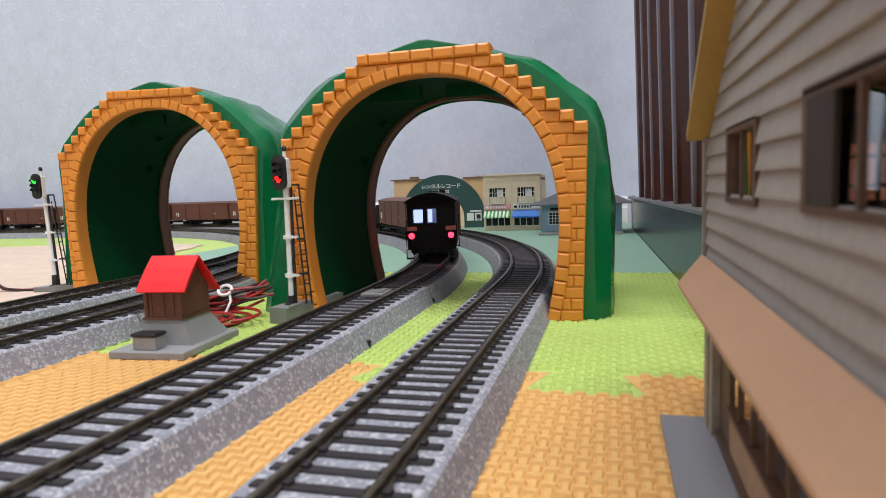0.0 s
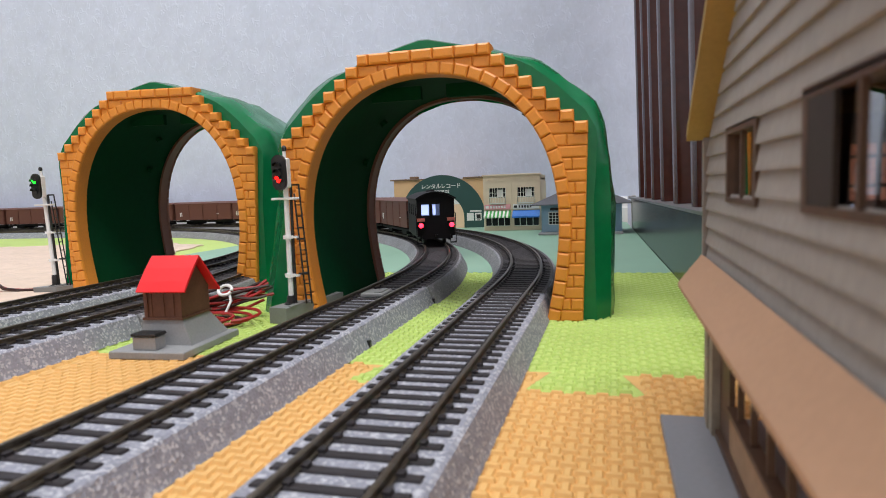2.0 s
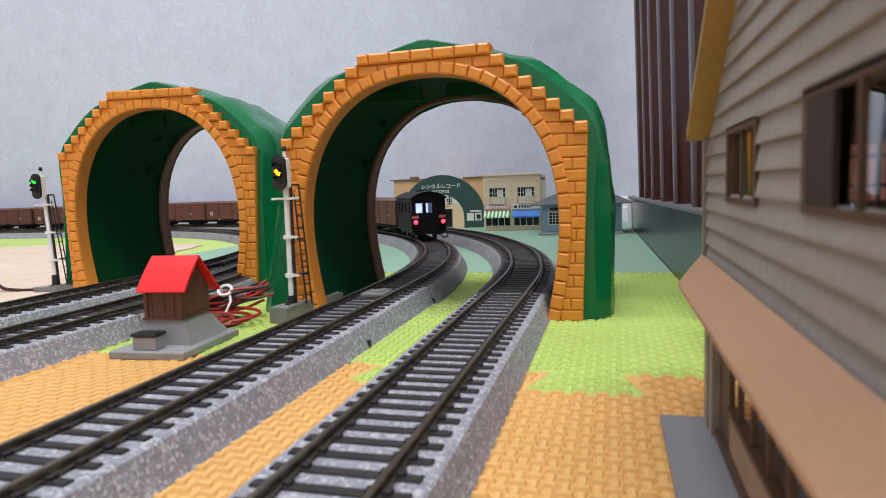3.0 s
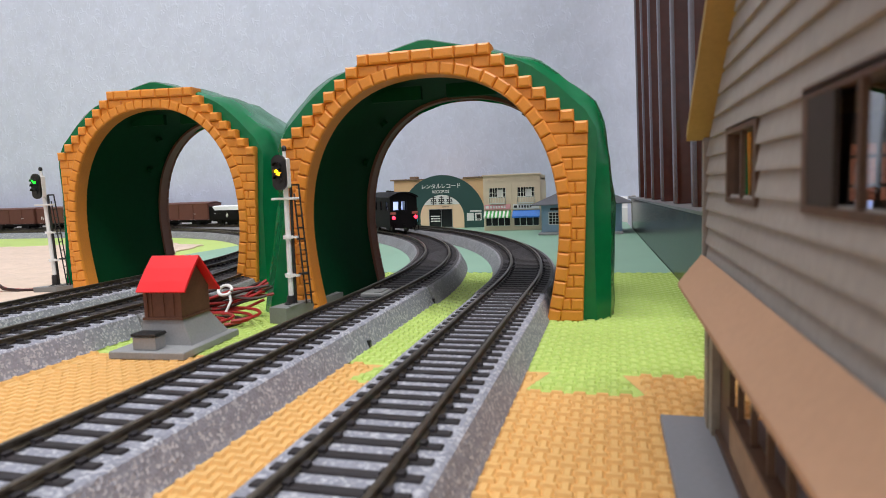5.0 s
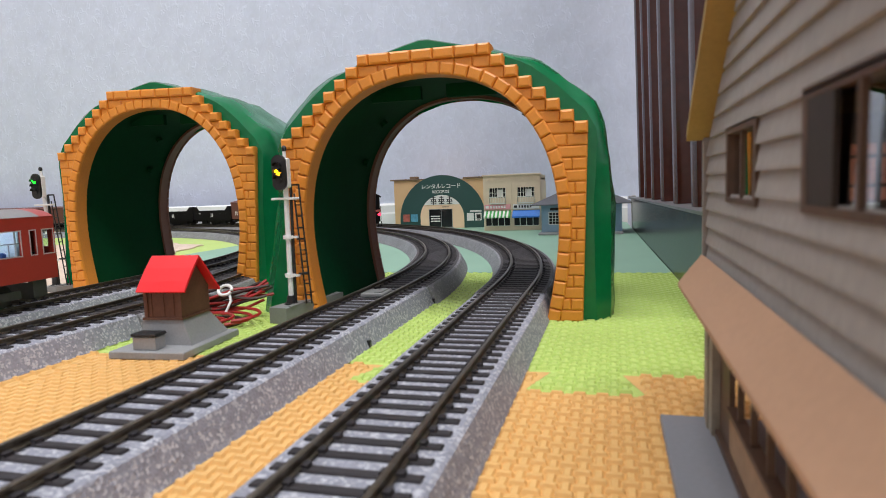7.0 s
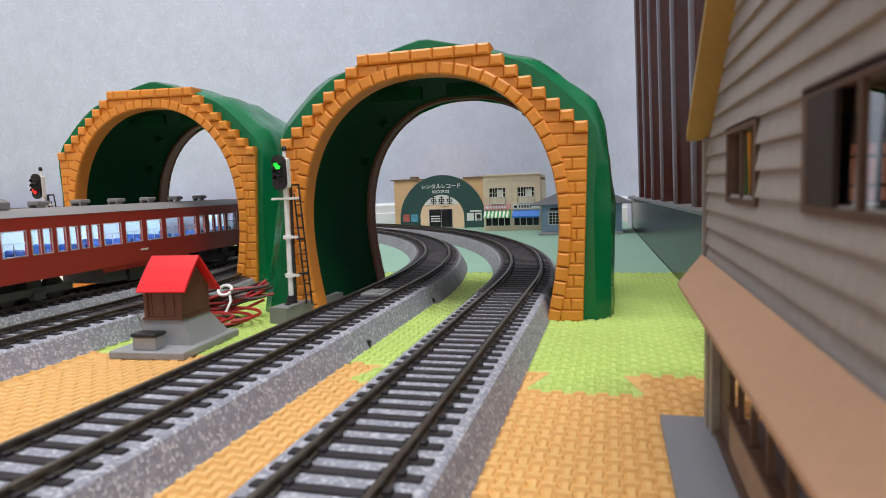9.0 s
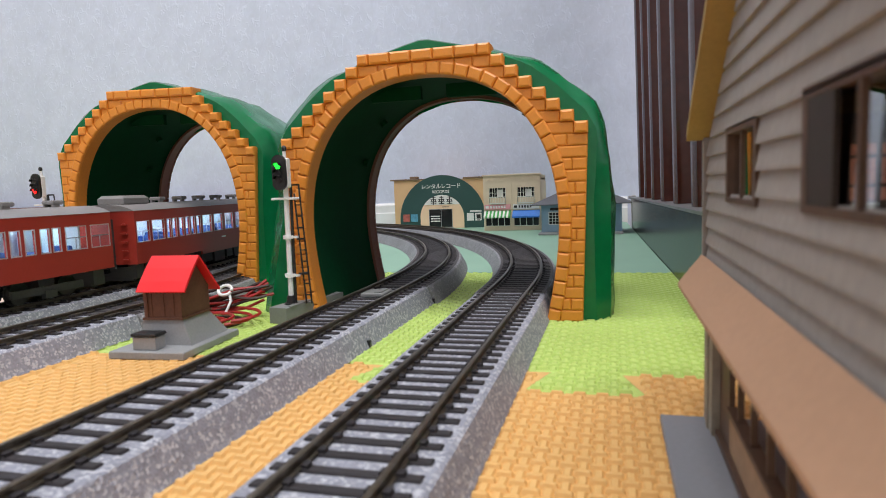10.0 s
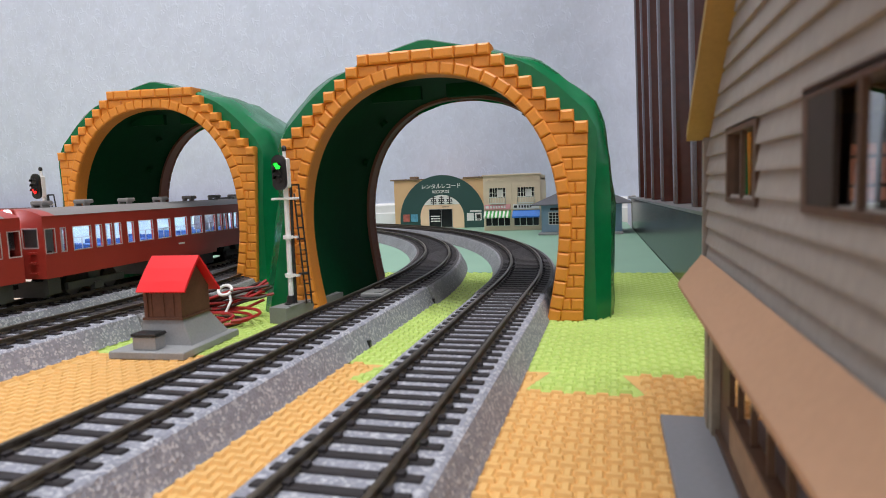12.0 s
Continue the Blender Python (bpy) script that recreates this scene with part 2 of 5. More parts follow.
mat_tile(36.3, 256, 186, 248, LIME_FOAM, LIME_L, low_jig=True, weave=(36, 75, 170, 250, 3.0, 3.12))
mat_tile(-404, -184.3, 186, 396, LIME_FOAM, LIME_L, low_jig=True, weave=(-240, -184, 170, 300, 3.0, 3.12))
MINT_L = "smooth pale mint green foam mat"
mat_tile(-184, 34.6, 396.4, 888, MINT_FOAM, MINT_L, cut=16.1)
mat_tile(-404, -184.3, 616.4, 888, MINT_FOAM, MINT_L)
mat_tile(-404, -184.3, 396.4, 616, MINT_FOAM, MINT_L)
for kx in range(2, 6):
    for ya, yb in ((-30, 186), (186.4, 396), (396.4, 616), (616.4, 888)):
        mat_tile(-184 - 220 * kx + 0.3, -184 - 220 * (kx - 1), ya, yb, LIME_FOAM, LIME_L)


for ya in (-250, -470, -690, -910, -1130, -1350):
    mat_tile(-404, -184.3, ya, ya + 219.6, ORANGE_FOAM, ORANGE_L)


def sand_sheet():
    """A sand-coloured sheet with a wavy torn edge over the mats."""
    pts = []
    for x0, y0, x1, y1, n in ((-284, 120, -284, 240, 8), (-284, 240, -330, 400, 12), (-330, 400, -415, 500, 10), (-415, 500, -450, 610, 10), (-450, 610, -600, 668, 14), (-600, 668, -720, 612, 10), (-720, 612, -1060, 632, 30), (-1060, 632, -1060, 120, 4)):
        for i in range(n):
            f = i / n
            j = 6.0 * noise.noise(Vector((x0 + (x1 - x0) * f, y0 + (y1 - y0) * f, 0)) * 0.03) + 2.5 * noise.noise(Vector((x0 + (x1 - x0) * f, y0 + (y1 - y0) * f, 7)) * 0.12)
            pts.append((x0 + (x1 - x0) * f + j, y0 + (y1 - y0) * f + j))
    s = Shape().prism(pts, 0.0, 1.2)
    return tagged(part("sand_sheet", s, SAND), "crinkled sand-coloured sheet with a torn wavy edge", "ground sheet")


sand_sheet()

# ---- tracks ----
ZB, ZS, ZR = 8.4, 9.0, 11.1      # top of the bed, of the sleepers, of the rails
GAUGE = 17.4                     # between the rails' middles
PITCH = 6.38


class Line:
    """A track's middle line: straight along y at x, then a curve to the left of radius r from y0, then straight to the left."""

    def __init__(self, x, y0, r, start=-40.0):
        self.x, self.y0, self.r, self.start = x, y0, r, start
        self.a, self.b = y0 - start, y0 - start + r * math.pi / 2

    def at(self, s, off=0.0):
        """Place and heading (degrees from the y axis, to the left) at s millimetres from the start, off to the right."""
        if s < self.a:
            return self.x + off, self.start + s, 0.0
        if s < self.b:
            t = (s - self.a) / self.r
            return self.x - self.r + (self.r + off) * math.cos(t), self.y0 + (self.r + off) * math.sin(t), math.degrees(t)
        return self.x - self.r - (s - self.b), self.y0 + self.r + off, 90.0


def bed_profile(dark):
    t, b = (15.6, 19.0) if not dark else (16.4, 21.0)
    return [(-b, 0), (-b + 0.6, 1.2), (-t - 0.3, ZB - 0.5), (-t + 0.6, ZB), (t - 0.6, ZB), (t + 0.3, ZB - 0.5), (b - 0.6, 1.2), (b, 0)]


RAIL_PROFILE = [(-1.1, ZS - 0.1), (-1.1, ZS + 0.25), (-0.35, ZS + 0.5), (-0.35, ZR - 0.85), (-0.6, ZR - 0.65), (-0.6, ZR - 0.12), (-0.42, ZR), (0.42, ZR), (0.6, ZR - 0.12), (0.6, ZR - 0.65),
                (0.35, ZR - 0.85), (0.35, ZS + 0.5), (1.1, ZS + 0.25), (1.1, ZS - 0.1)]


def sweep(line, s0, s1, prof, off=0.0):
    step = 8.0
    n = max(1, int((s1 - s0) / step)) if s1 > line.a else max(1, int((s1 - s0) / 60))
    rings = []
    for i in range(n + 1):
        s = s0 + (s1 - s0) * i / n
        rings.append([(*line.at(s, off + p)[:2], z) for p, z in prof])
    return Shape().loft(rings)


def sleeper_mesh():
    s = Shape().box(-13.85, 13.85, -1.15, 1.15, ZB - 1.0, ZS, 0.2)
    for k in (-1, 1):
        for e in (-1, 1):
            s.box(k * GAUGE / 2 + e * 1.5 - 0.7, k * GAUGE / 2 + e * 1.5 + 0.7, -0.95, 0.95, ZS - 0.05, ZS + 0.75)
    me = s.mesh("sleeper")
    me.materials.append(SLEEPER)
    return me


SLEEPER_ME = sleeper_mesh()


def track(line, s0, s1, dark, label, single=True, joint=True):
    """A length of roadbed track: bed, two rails, and sleepers as pieces of their own or, far off, as one part."""
    t = thing("model_track", label, "railway track", "lengths of model railway track")
    part("roadbed", sweep(line, s0 + 0.15, s1 - 0.15, bed_profile(dark)), BALLAST_DARK if dark else BALLAST, t)
    for k in (-1, 1):
        part("rail", sweep(line, s0, s1, RAIL_PROFILE, k * GAUGE / 2).mesh("rail", True), RAIL, t)
        if joint:
            x, y, h = line.at(s1 - 6, k * GAUGE / 2)
            part("rail_joiner", Shape().box(-1.5, 1.5, -4, 4, ZS - 0.1, ZS + 0.9, 0.2), RAIL, t, at=mm(x, y, 0, 0, 0, h))
    if dark:
        part("bed_top", sweep(line, s0 + 0.2, s1 - 0.2, [(-15.4, ZB - 0.3), (-15.4, ZB + 0.25), (15.4, ZB + 0.25), (15.4, ZB - 0.3)]), BED_TOP_DARK, t)
    s, rest = s0 + PITCH / 2, Shape()
    while s < s1:
        x, y, h = line.at(s)
        if single:
            ob = part("sleeper", SLEEPER_ME, SLEEPER, t, at=mm(x, y, 0, 0, 0, h))
        else:
            rest.add(*(lambda q: (q.v, q.f))(Shape().box(-13.85, 13.85, -1.15, 1.15, ZB - 1, ZS).moved(Matrix.Translation((x, y, 0)) @ Matrix.Rotation(radians(h), 4, "Z"))))
        s += PITCH
    if not single:
        tagged(part("sleepers", rest, SLEEPER, t), kind="stuff")
    return t


OUTER = Line(-44.4, 287, 590)
INNER = Line(-103.4, 287, 550)
SIDE = Line(-207, 215, 515)
FAR = Line(-262.5, 295, 490)
GREY_T = "grey ballasted model track with dark sleepers and rails"
DARK_T = "dark ballasted curved model track with black sleepers"
for ln, cut in ((OUTER, 272), (INNER, 288), (SIDE, 212), (FAR, 300)):
    j = cut + 40
    if ln is INNER:
        track(ln, 60, 244, False, GREY_T)
        t = track(ln, 244, j, False, GREY_T)
        for s in (244, j):
            x, y, h = ln.at(s)
            # proud black block in place of the shaded notch at the joint
            part("joint_slot", Shape().box(17.2, 19.25, -0.7, 0.7, 0.1, 2.6), BLACK, t, at=mm(x, y, 0, 0, 0, h))
    else:
        track(ln, 60, j, False, GREY_T)
    track(ln, j, j + (430 if ln is not SIDE else 250), True, DARK_T, joint=ln in (OUTER, INNER))
    if ln is SIDE:
        continue
    track(ln, j + 430, ln.b, True, DARK_T, single=False, joint=False)
    track(ln, ln.b, ln.b + 700, False, GREY_T, single=False, joint=False)


track(FAR, -1150, 60, False, GREY_T, single=False, joint=False)
x, y, h = INNER.at(300)
part("rerailer_plate", Shape().box(-5.2, 5.6, -6, 6, ZS, ZS + 1.8, 0.4).box(1.0, 4.0, -5, 5, ZS + 1.8, ZS + 2.3), GREY_PLASTIC, bpy.data.objects["roadbed.004"].parent, at=mm(x, y, 0, 0, 0, h))


# ---- toy tunnels ----
MID, HALF, SPRING, RISE = -1.3, 56.7, 40.0, 64.0     # the bore: its middle, half width, springing height and rise


def bore(n=44, grow=0.0, low=0.0):
    """The opening's outline from the left foot over the top to the right foot, as (x, z); the legs lean in towards the feet."""
    leg = [low + (SPRING - low) * i / 9 for i in range(9)]
    width = lambda z: HALF + grow - 5.6 * ((SPRING - z) / SPRING) ** 1.6
    arch_pts = []
    for i in range(n + 1):
        a = math.pi * (1 - i / n)
        c, d = math.cos(a), max(0.0, math.sin(a))
        arch_pts.append((MID + (HALF + grow) * math.copysign(abs(c) ** 0.89, c), SPRING + (RISE + grow) * d ** 0.89))
    return [(MID - width(z), z) for z in leg] + arch_pts + [(MID + width(z), z) for z in reversed(leg)]


def ring_half(z, grow):
    """Half width of the bore, grown outwards, at height z."""
    if z < SPRING:
        return HALF + grow - 5.6 * ((SPRING - z) / SPRING) ** 1.6
    u = (z - SPRING) / (RISE + grow)
    return (HALF + grow) * (1 - u ** 2.25) ** (1 / 2.25) if u < 1 else 0.0


STEP, CUBE = 33.5 / 7, 5.5        # height and width of the stepped rim's blocks


def steps():
    """The stepped outer outline of a portal from the left foot to the right foot."""
    r = [(64.5, 0), (67.5, 81)]
    for k in range(7):
        r += [(67.5 - CUBE * k, 81 + STEP * k), (67.5 - CUBE * (k + 1), 81 + STEP * k)] if k else [(67.5 - CUBE, 81)]
    r += [(29, 81 + STEP * 6), (29, 114.5)]
    return [(-x, z) for x, z in r] + [(x, z) for x, z in reversed(r)]


def resample(pts, n):
    """n points at even steps along an open line."""
    d = [0]
    for p, q in zip(pts, pts[1:]):
        d.append(d[-1] + math.hypot(q[0] - p[0], q[1] - p[1]))
    out, k = [], 0
    for i in range(n):
        u = d[-1] * i / (n - 1)
        while k < len(d) - 2 and d[k + 1] < u:
            k += 1
        f = (u - d[k]) / max(1e-6, d[k + 1] - d[k])
        out.append((pts[k][0] + (pts[k + 1][0] - pts[k][0]) * f, pts[k][1] + (pts[k + 1][1] - pts[k][1]) * f))
    return out


def inset(quad, d):
    """A four-cornered outline drawn in by d along its own sides."""
    (ax, az), (bx, bz), (cx, cz), (ex, ez) = quad
    w = 0.5 * (math.hypot(bx - ax, bz - az) + math.hypot(cx - ex, cz - ez))
    h = 0.5 * (math.hypot(ex - ax, ez - az) + math.hypot(cx - bx, cz - bz))
    u, v = min(0.4, d / max(w, 0.1)), min(0.4, d / max(h, 0.1))
    at = lambda p, q: tuple((1 - p) * (1 - q) * k[0] + p * (1 - q) * k[1] + p * q * k[2] + (1 - p) * q * k[3] for k in ((ax, bx, cx, ex), (az, bz, cz, ez)))
    return [at(u, v), at(1 - u, v), at(1 - u, 1 - v), at(u, 1 - v)]


def brick_shape(quad, y0, y1, c=0.5, joint=0.07):
    """A pillow-edged brick: quad (x, z) four corners, from the plate at y0 to the face at y1."""
    e = y1 - y0
    return Shape().loft([[(x, y0 + e * f, z) for x, z in inset(quad, d)] for f, d in ((0, joint), (0.5, joint), (0.82, joint + 0.3 * c), (1, joint + c))])


def portal(t, name, y, face, full=True):
    """One brick portal at y; face -1 looks towards smaller y."""
    th, n = 7.5, 260
    ih, oh = resample(bore(), n), resample(steps() if full else bore(grow=8.5), n)
    ya, yb = y, y - face * th
    v = [(x, ya, z) for x, z in ih] + [(x, ya, z) for x, z in oh] + [(x, yb, z) for x, z in ih] + [(x, yb, z) for x, z in oh]
    f = []
    for i in range(n - 1):
        f += [(i, i + 1, n + i + 1, n + i), (2 * n + i, 3 * n + i, 3 * n + i + 1, 2 * n + i + 1), (i, 2 * n + i, 2 * n + i + 1, i + 1), (n + i, n + i + 1, 3 * n + i + 1, 3 * n + i)]
    f += [(0, n, 3 * n, 2 * n), (n - 1, 3 * n - 1, 4 * n - 1, 2 * n - 1)]
    paint = ORANGE_BRICK if full else BRICK_SHADED
    plate = part(name, Shape().add(v, f), ORANGE_PLATE if full else BRICK_SHADED, t, "orange brick-pattern portal arch" if full else "rear portal arch, its orange browned for shade")
    # ring stones
    k = 47
    a, b = resample(bore(grow=0.0 if full else -0.5), k + 1), []
    for i, (x, z) in enumerate(a):
        (xa, za), (xb, zb) = a[max(0, i - 1)], a[min(k, i + 1)]
        d = math.hypot(xb - xa, zb - za)
        b.append((x - (zb - za) / d * 5.3, max(0.0, z + (xb - xa) / d * 5.3)))
    random.seed(19)
    for i in range(k):
        part("brick", brick_shape([a[i], a[i + 1], b[i + 1], b[i]], y, y + face * (1.9 + 0.25 * random.random()), 0.85), paint, plate)
    if not full:
        return
    # courses between the ring and the stepped rim
    courses = [(i * 81 / 17, 81 / 17) for i in range(17)] + [(81 + STEP * i, STEP) for i in range(6)]
    for row, (z, h) in enumerate(courses):
        stepped = row >= 16
        xo = 67.5 - CUBE * (row - 16) if stepped else 64.5 + 3 * (z + h / 2) / 81
        for sg in (-1, 1):
            xi = ring_half(min(z + h * 0.85, 109.0), 4.6) + sg * MID
            end = xo
            if stepped:
                block = [(sg * (xo - CUBE), z), (sg * xo, z), (sg * xo, z + h), (sg * (xo - CUBE), z + h)]
                part("rim_block", brick_shape(block, y, y + face * 2.6, 0.95, 0.04), paint, plate)
                end = xo - CUBE
            w = end - xi
            if w < 0.9:
                continue
            if stepped:
                m = max(1, round(w / 8.5))
                cuts = [xi + w * q / m for q in range(m + 1)]
                if m > 1 and row % 2:
                    cuts = cuts[:1] + [q - 3.0 for q in cuts[1:-1]] + cuts[-1:]
            else:
                cuts = [xi, end] if row % 2 == 0 and w < 12 else [xi, xi + w * 0.42, end]
            for p, q in zip(cuts, cuts[1:]):
                part("brick", brick_shape([(sg * p, z), (sg * q, z), (sg * q, z + h), (sg * p, z + h)], y, y + face * (1.0 + 0.2 * random.random()), 0.75), paint, plate)
    # the flat raised course on top
    x, z = -29.0, 81 + STEP * 6
    for w in (5.4, 9.5, 9.4, 9.6, 9.3, 9.5, 5.3):
        part("rim_block", brick_shape([(x, z), (x + w, z), (x + w, z + STEP), (x, z + STEP)], y, y + face * 2.6, 0.95, 0.04), paint, plate)
        x += w


# half sections of the hill: its widest outline, and the edge of its flat front
HILL = [(76.3, 0), (77, 20), (77.3, 50), (76.3, 66), (74.6, 79.5), (70.8, 89.6), (65.2, 95.4), (61, 98), (56.4, 102.4), (46.4, 109), (36, 111), (28, 113.8), (15, 117.4), (2, 120.3), (1.2, 119.4), (0, 119.2)]
FRONT = [(70, 0), (69.5, 20), (69.3, 50), (70.6, 68), (71, 77), (66.5, 85.5), (60.5, 91), (57, 94.8), (52.5, 98.6), (43.5, 105.6), (34.5, 109), (27.5, 111.8), (14.5, 115.6), (2, 118.6), (1.2, 118), (0, 117.8)]


def hill_ring(y, half, spread, g=1.0, v=1.0, rough=1.0, n=72):
    """One cross-section of the hill at y, widened by g and heightened by v, with soft lumps; its left foot spreads."""
    line = resample([(-x, z) for x, z in half] + [(x, z) for x, z in reversed(half[:-1])], n)
    out = []
    for x, z in line:
        w = 1 + rough * (0.012 * noise.noise(Vector((x * 0.025, z * 0.03, y * 0.014))) + 0.012 * noise.noise(Vector((x * 0.07, z * 0.07, y * 0.03))) - 0.012 * max(0, noise.noise(Vector((x * 0.045 + 9, z * 0.045, y * 0.008)))))
        flare = 1 + (spread * max(0, 1 - z / 52) if x < 0 else 0.0)
        out.append((x * g * w * flare, y, max(0, z * v * (w if z > 4 else 1))))
    return out


def tunnel(at, spread):
    t = thing("toy_tunnel", "green plastic toy tunnel with orange brick portals", "toy tunnel", "toy tunnels", at=at)
    length = 84.0
    portal(t, "portal", 0.0, -1)
    portal(t, "rear_portal", length, 1, full=False)
    rings = [hill_ring(2.0, FRONT, spread, rough=0.0), hill_ring(3.2, FRONT, spread, 1.012, 1.006, 0.2), hill_ring(8, HILL, spread, 0.985, 0.995, 0.5)]
    for y, g, v in ((14, 1.0, 1.0), (22, 0.992, 1.0), (31, 1.0, 0.985), (40, 0.996, 0.99), (49, 1.0, 0.975), (58, 0.99, 0.965), (67, 0.985, 0.955), (75, 0.96, 0.93), (82.5, 0.90, 0.87)):
        rings.append(hill_ring(y, HILL, spread, g, v))
    inner = resample(bore(60, 0.8), 72)
    part("hill_front", Shape().loft([[(x, 1.9, z) for x, z in inner], rings[0]], close=False, caps=False), GREEN, t)
    me = Shape().loft(rings, close=False, caps=False).mesh("hill", True)
    me.set_sharp_from_angle(angle=radians(28))
    part("hill", me, GREEN, t, "glossy green hill shell")
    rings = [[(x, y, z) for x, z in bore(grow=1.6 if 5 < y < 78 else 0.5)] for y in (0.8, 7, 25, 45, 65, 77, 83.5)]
    part("bore", Shape().loft(rings, close=False, caps=False).mesh("bore", True), GREEN_BORE_SHADE, t, "smooth green bore, darkened for the shade inside")
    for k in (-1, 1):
        part("rib", Shape().box(k * 18 - 12 + MID, k * 18 + 12 + MID, 20, 23, 97, 103), GREEN_BORE_SHADE, t)
        part("screw_hole", Shape().rod((k * 52 + MID, 62, 72), (k * 49.5 + MID, 62, 71), 2.2, 10), GREEN_BORE_SHADE, t)
        part("screw_hole", Shape().rod((k * 38 + MID, 55, 92), (k * 36.5 + MID, 55, 90), 2.0, 10), GREEN_BORE_SHADE, t)
    return t


tunnel_near = tunnel(mm(-76.5, 256.5, -0.3), 0.155)
tunnel_far = tunnel(mm(-261.3, 311.8, 0.6, 0, 1.2, 2.0), 0.03)
tunnel_far.scale = (0.98, 1.0, 1.035)

# ---- slatted screen on a black glossy panel, beside the mats ----
def slat_screen():
    t = thing("slatted_screen", "varnished dark brown slatted wooden screen on a glossy black base panel", "screen", at=mm(37.4, 322, 0, 0, -1.2, 1.88) @ mm(-37, -322, 0))
    top = lambda y: 41.0 - 0.0105 * (y - 250)
    slope = lambda up: [(250, top(250) + up), (772, top(772) + up)]
    part("base_panel", Shape().prism([(250, -11), (770, -11), (770, top(770)), (250, top(250))], 37, 46, "x"), PANEL, t, "glossy black base panel")
    part("ledge", Shape().prism(slope(0) + slope(1.6)[::-1], 35.6, 101, "x"), STEEL, t, "thin metal ledge")
    part("end_post", Shape().box(36.5, 42, 770.5, 777, -11, 39, 1.0).box(33.5, 36.5, 772, 776, 35, 38.5, 0.6), STEEL, t)
    y = 262.0
    while y < 715:
        part("slat", Shape().prism([(41, y + 3), (42.2, y - 0.2), (45, y - 1.5), (99, y - 1.5), (99, y + 16.5), (45, y + 16.5), (42.2, y + 15.2), (41, y + 12)], top(y - 1.5) + 1.65, 900).mesh("slat", True), SLAT, t)
        y += 73.0
    return t


slat_screen()

# ---- shops at the back ----
TAN = mat("tan_card", (0.72, 0.47, 0.24), 0.7, var=0.05, scale=60)
PEACH = mat("peach_card", (0.88, 0.63, 0.41), 0.7, var=0.04, scale=60)
DKGREEN = mat("dark_green_card", (0.022, 0.075, 0.065), 0.6, var=0.06, scale=60)
CREAM = mat("cream_card", (0.72, 0.60, 0.43), 0.7, var=0.08, scale=80, grain=900)
PALE = mat("pale_card", (0.80, 0.80, 0.76), 0.65, var=0.04, scale=60)
INK = mat("black_ink", (0.012, 0.012, 0.012), 0.6, var=0.1)
DARKWIN = mat("dark_window", (0.015, 0.017, 0.018), 0.15, var=0.2)
BROWNEDGE = mat("brown_coping", (0.20, 0.13, 0.08), 0.6, var=0.1)
AWN_GREEN = mat("green_stripe", (0.05, 0.36, 0.07), 0.6, var=0.05)
AWN_WHITE = mat("white_stripe", (0.80, 0.82, 0.74), 0.6, var=0.05)
AWN_BLUE = mat("blue_awning", (0.035, 0.19, 0.62), 0.45, var=0.2, scale=140)
PINK = mat("pink_sign", (0.78, 0.36, 0.38), 0.6, var=0.1)
SKYBLUE = mat("pale_blue_siding", (0.33, 0.48, 0.62), 0.6, var=0.08, scale=90)
SLATE = mat("grey_roof", (0.105, 0.105, 0.115), 0.6, var=0.15, scale=70, grain=900, bump=0.3)
TEALINK = mat("teal_print", (0.10, 0.32, 0.45), 0.5, var=0.35, scale=300)
REDINK = mat("red_print", (0.45, 0.12, 0.09), 0.5, var=0.4, scale=300)


def words(name, text, size, depth, material, parent, at, spread=1.0):
    """Flat raised lettering in the built-in font."""
    cu = bpy.data.curves.new(name, "FONT")
    cu.body, cu.size, cu.extrude, cu.align_x, cu.space_character = text, size * MM, depth * MM, "CENTER", spread
    cu.offset = 0.012 * size * MM
    tmp = bpy.data.objects.new("lettering_tmp", cu)
    scene.collection.objects.link(tmp)
    me = bpy.data.meshes.new_from_object(tmp.evaluated_get(bpy.context.evaluated_depsgraph_get()))
    bpy.data.objects.remove(tmp)
    me.materials.clear()
    me.materials.append(material)
    return part(name, me, material, parent, at=at)


def arch(r, h, n=36):
    """A stilted round arch of half-width r: straight to height h, then a half circle."""
    return [(-r, 0), (-r, h)] + [(r * math.cos(math.pi - math.pi * i / n), h + r * math.sin(math.pi * i / n)) for i in range(1, n)] + [(r, h), (r, 0)]


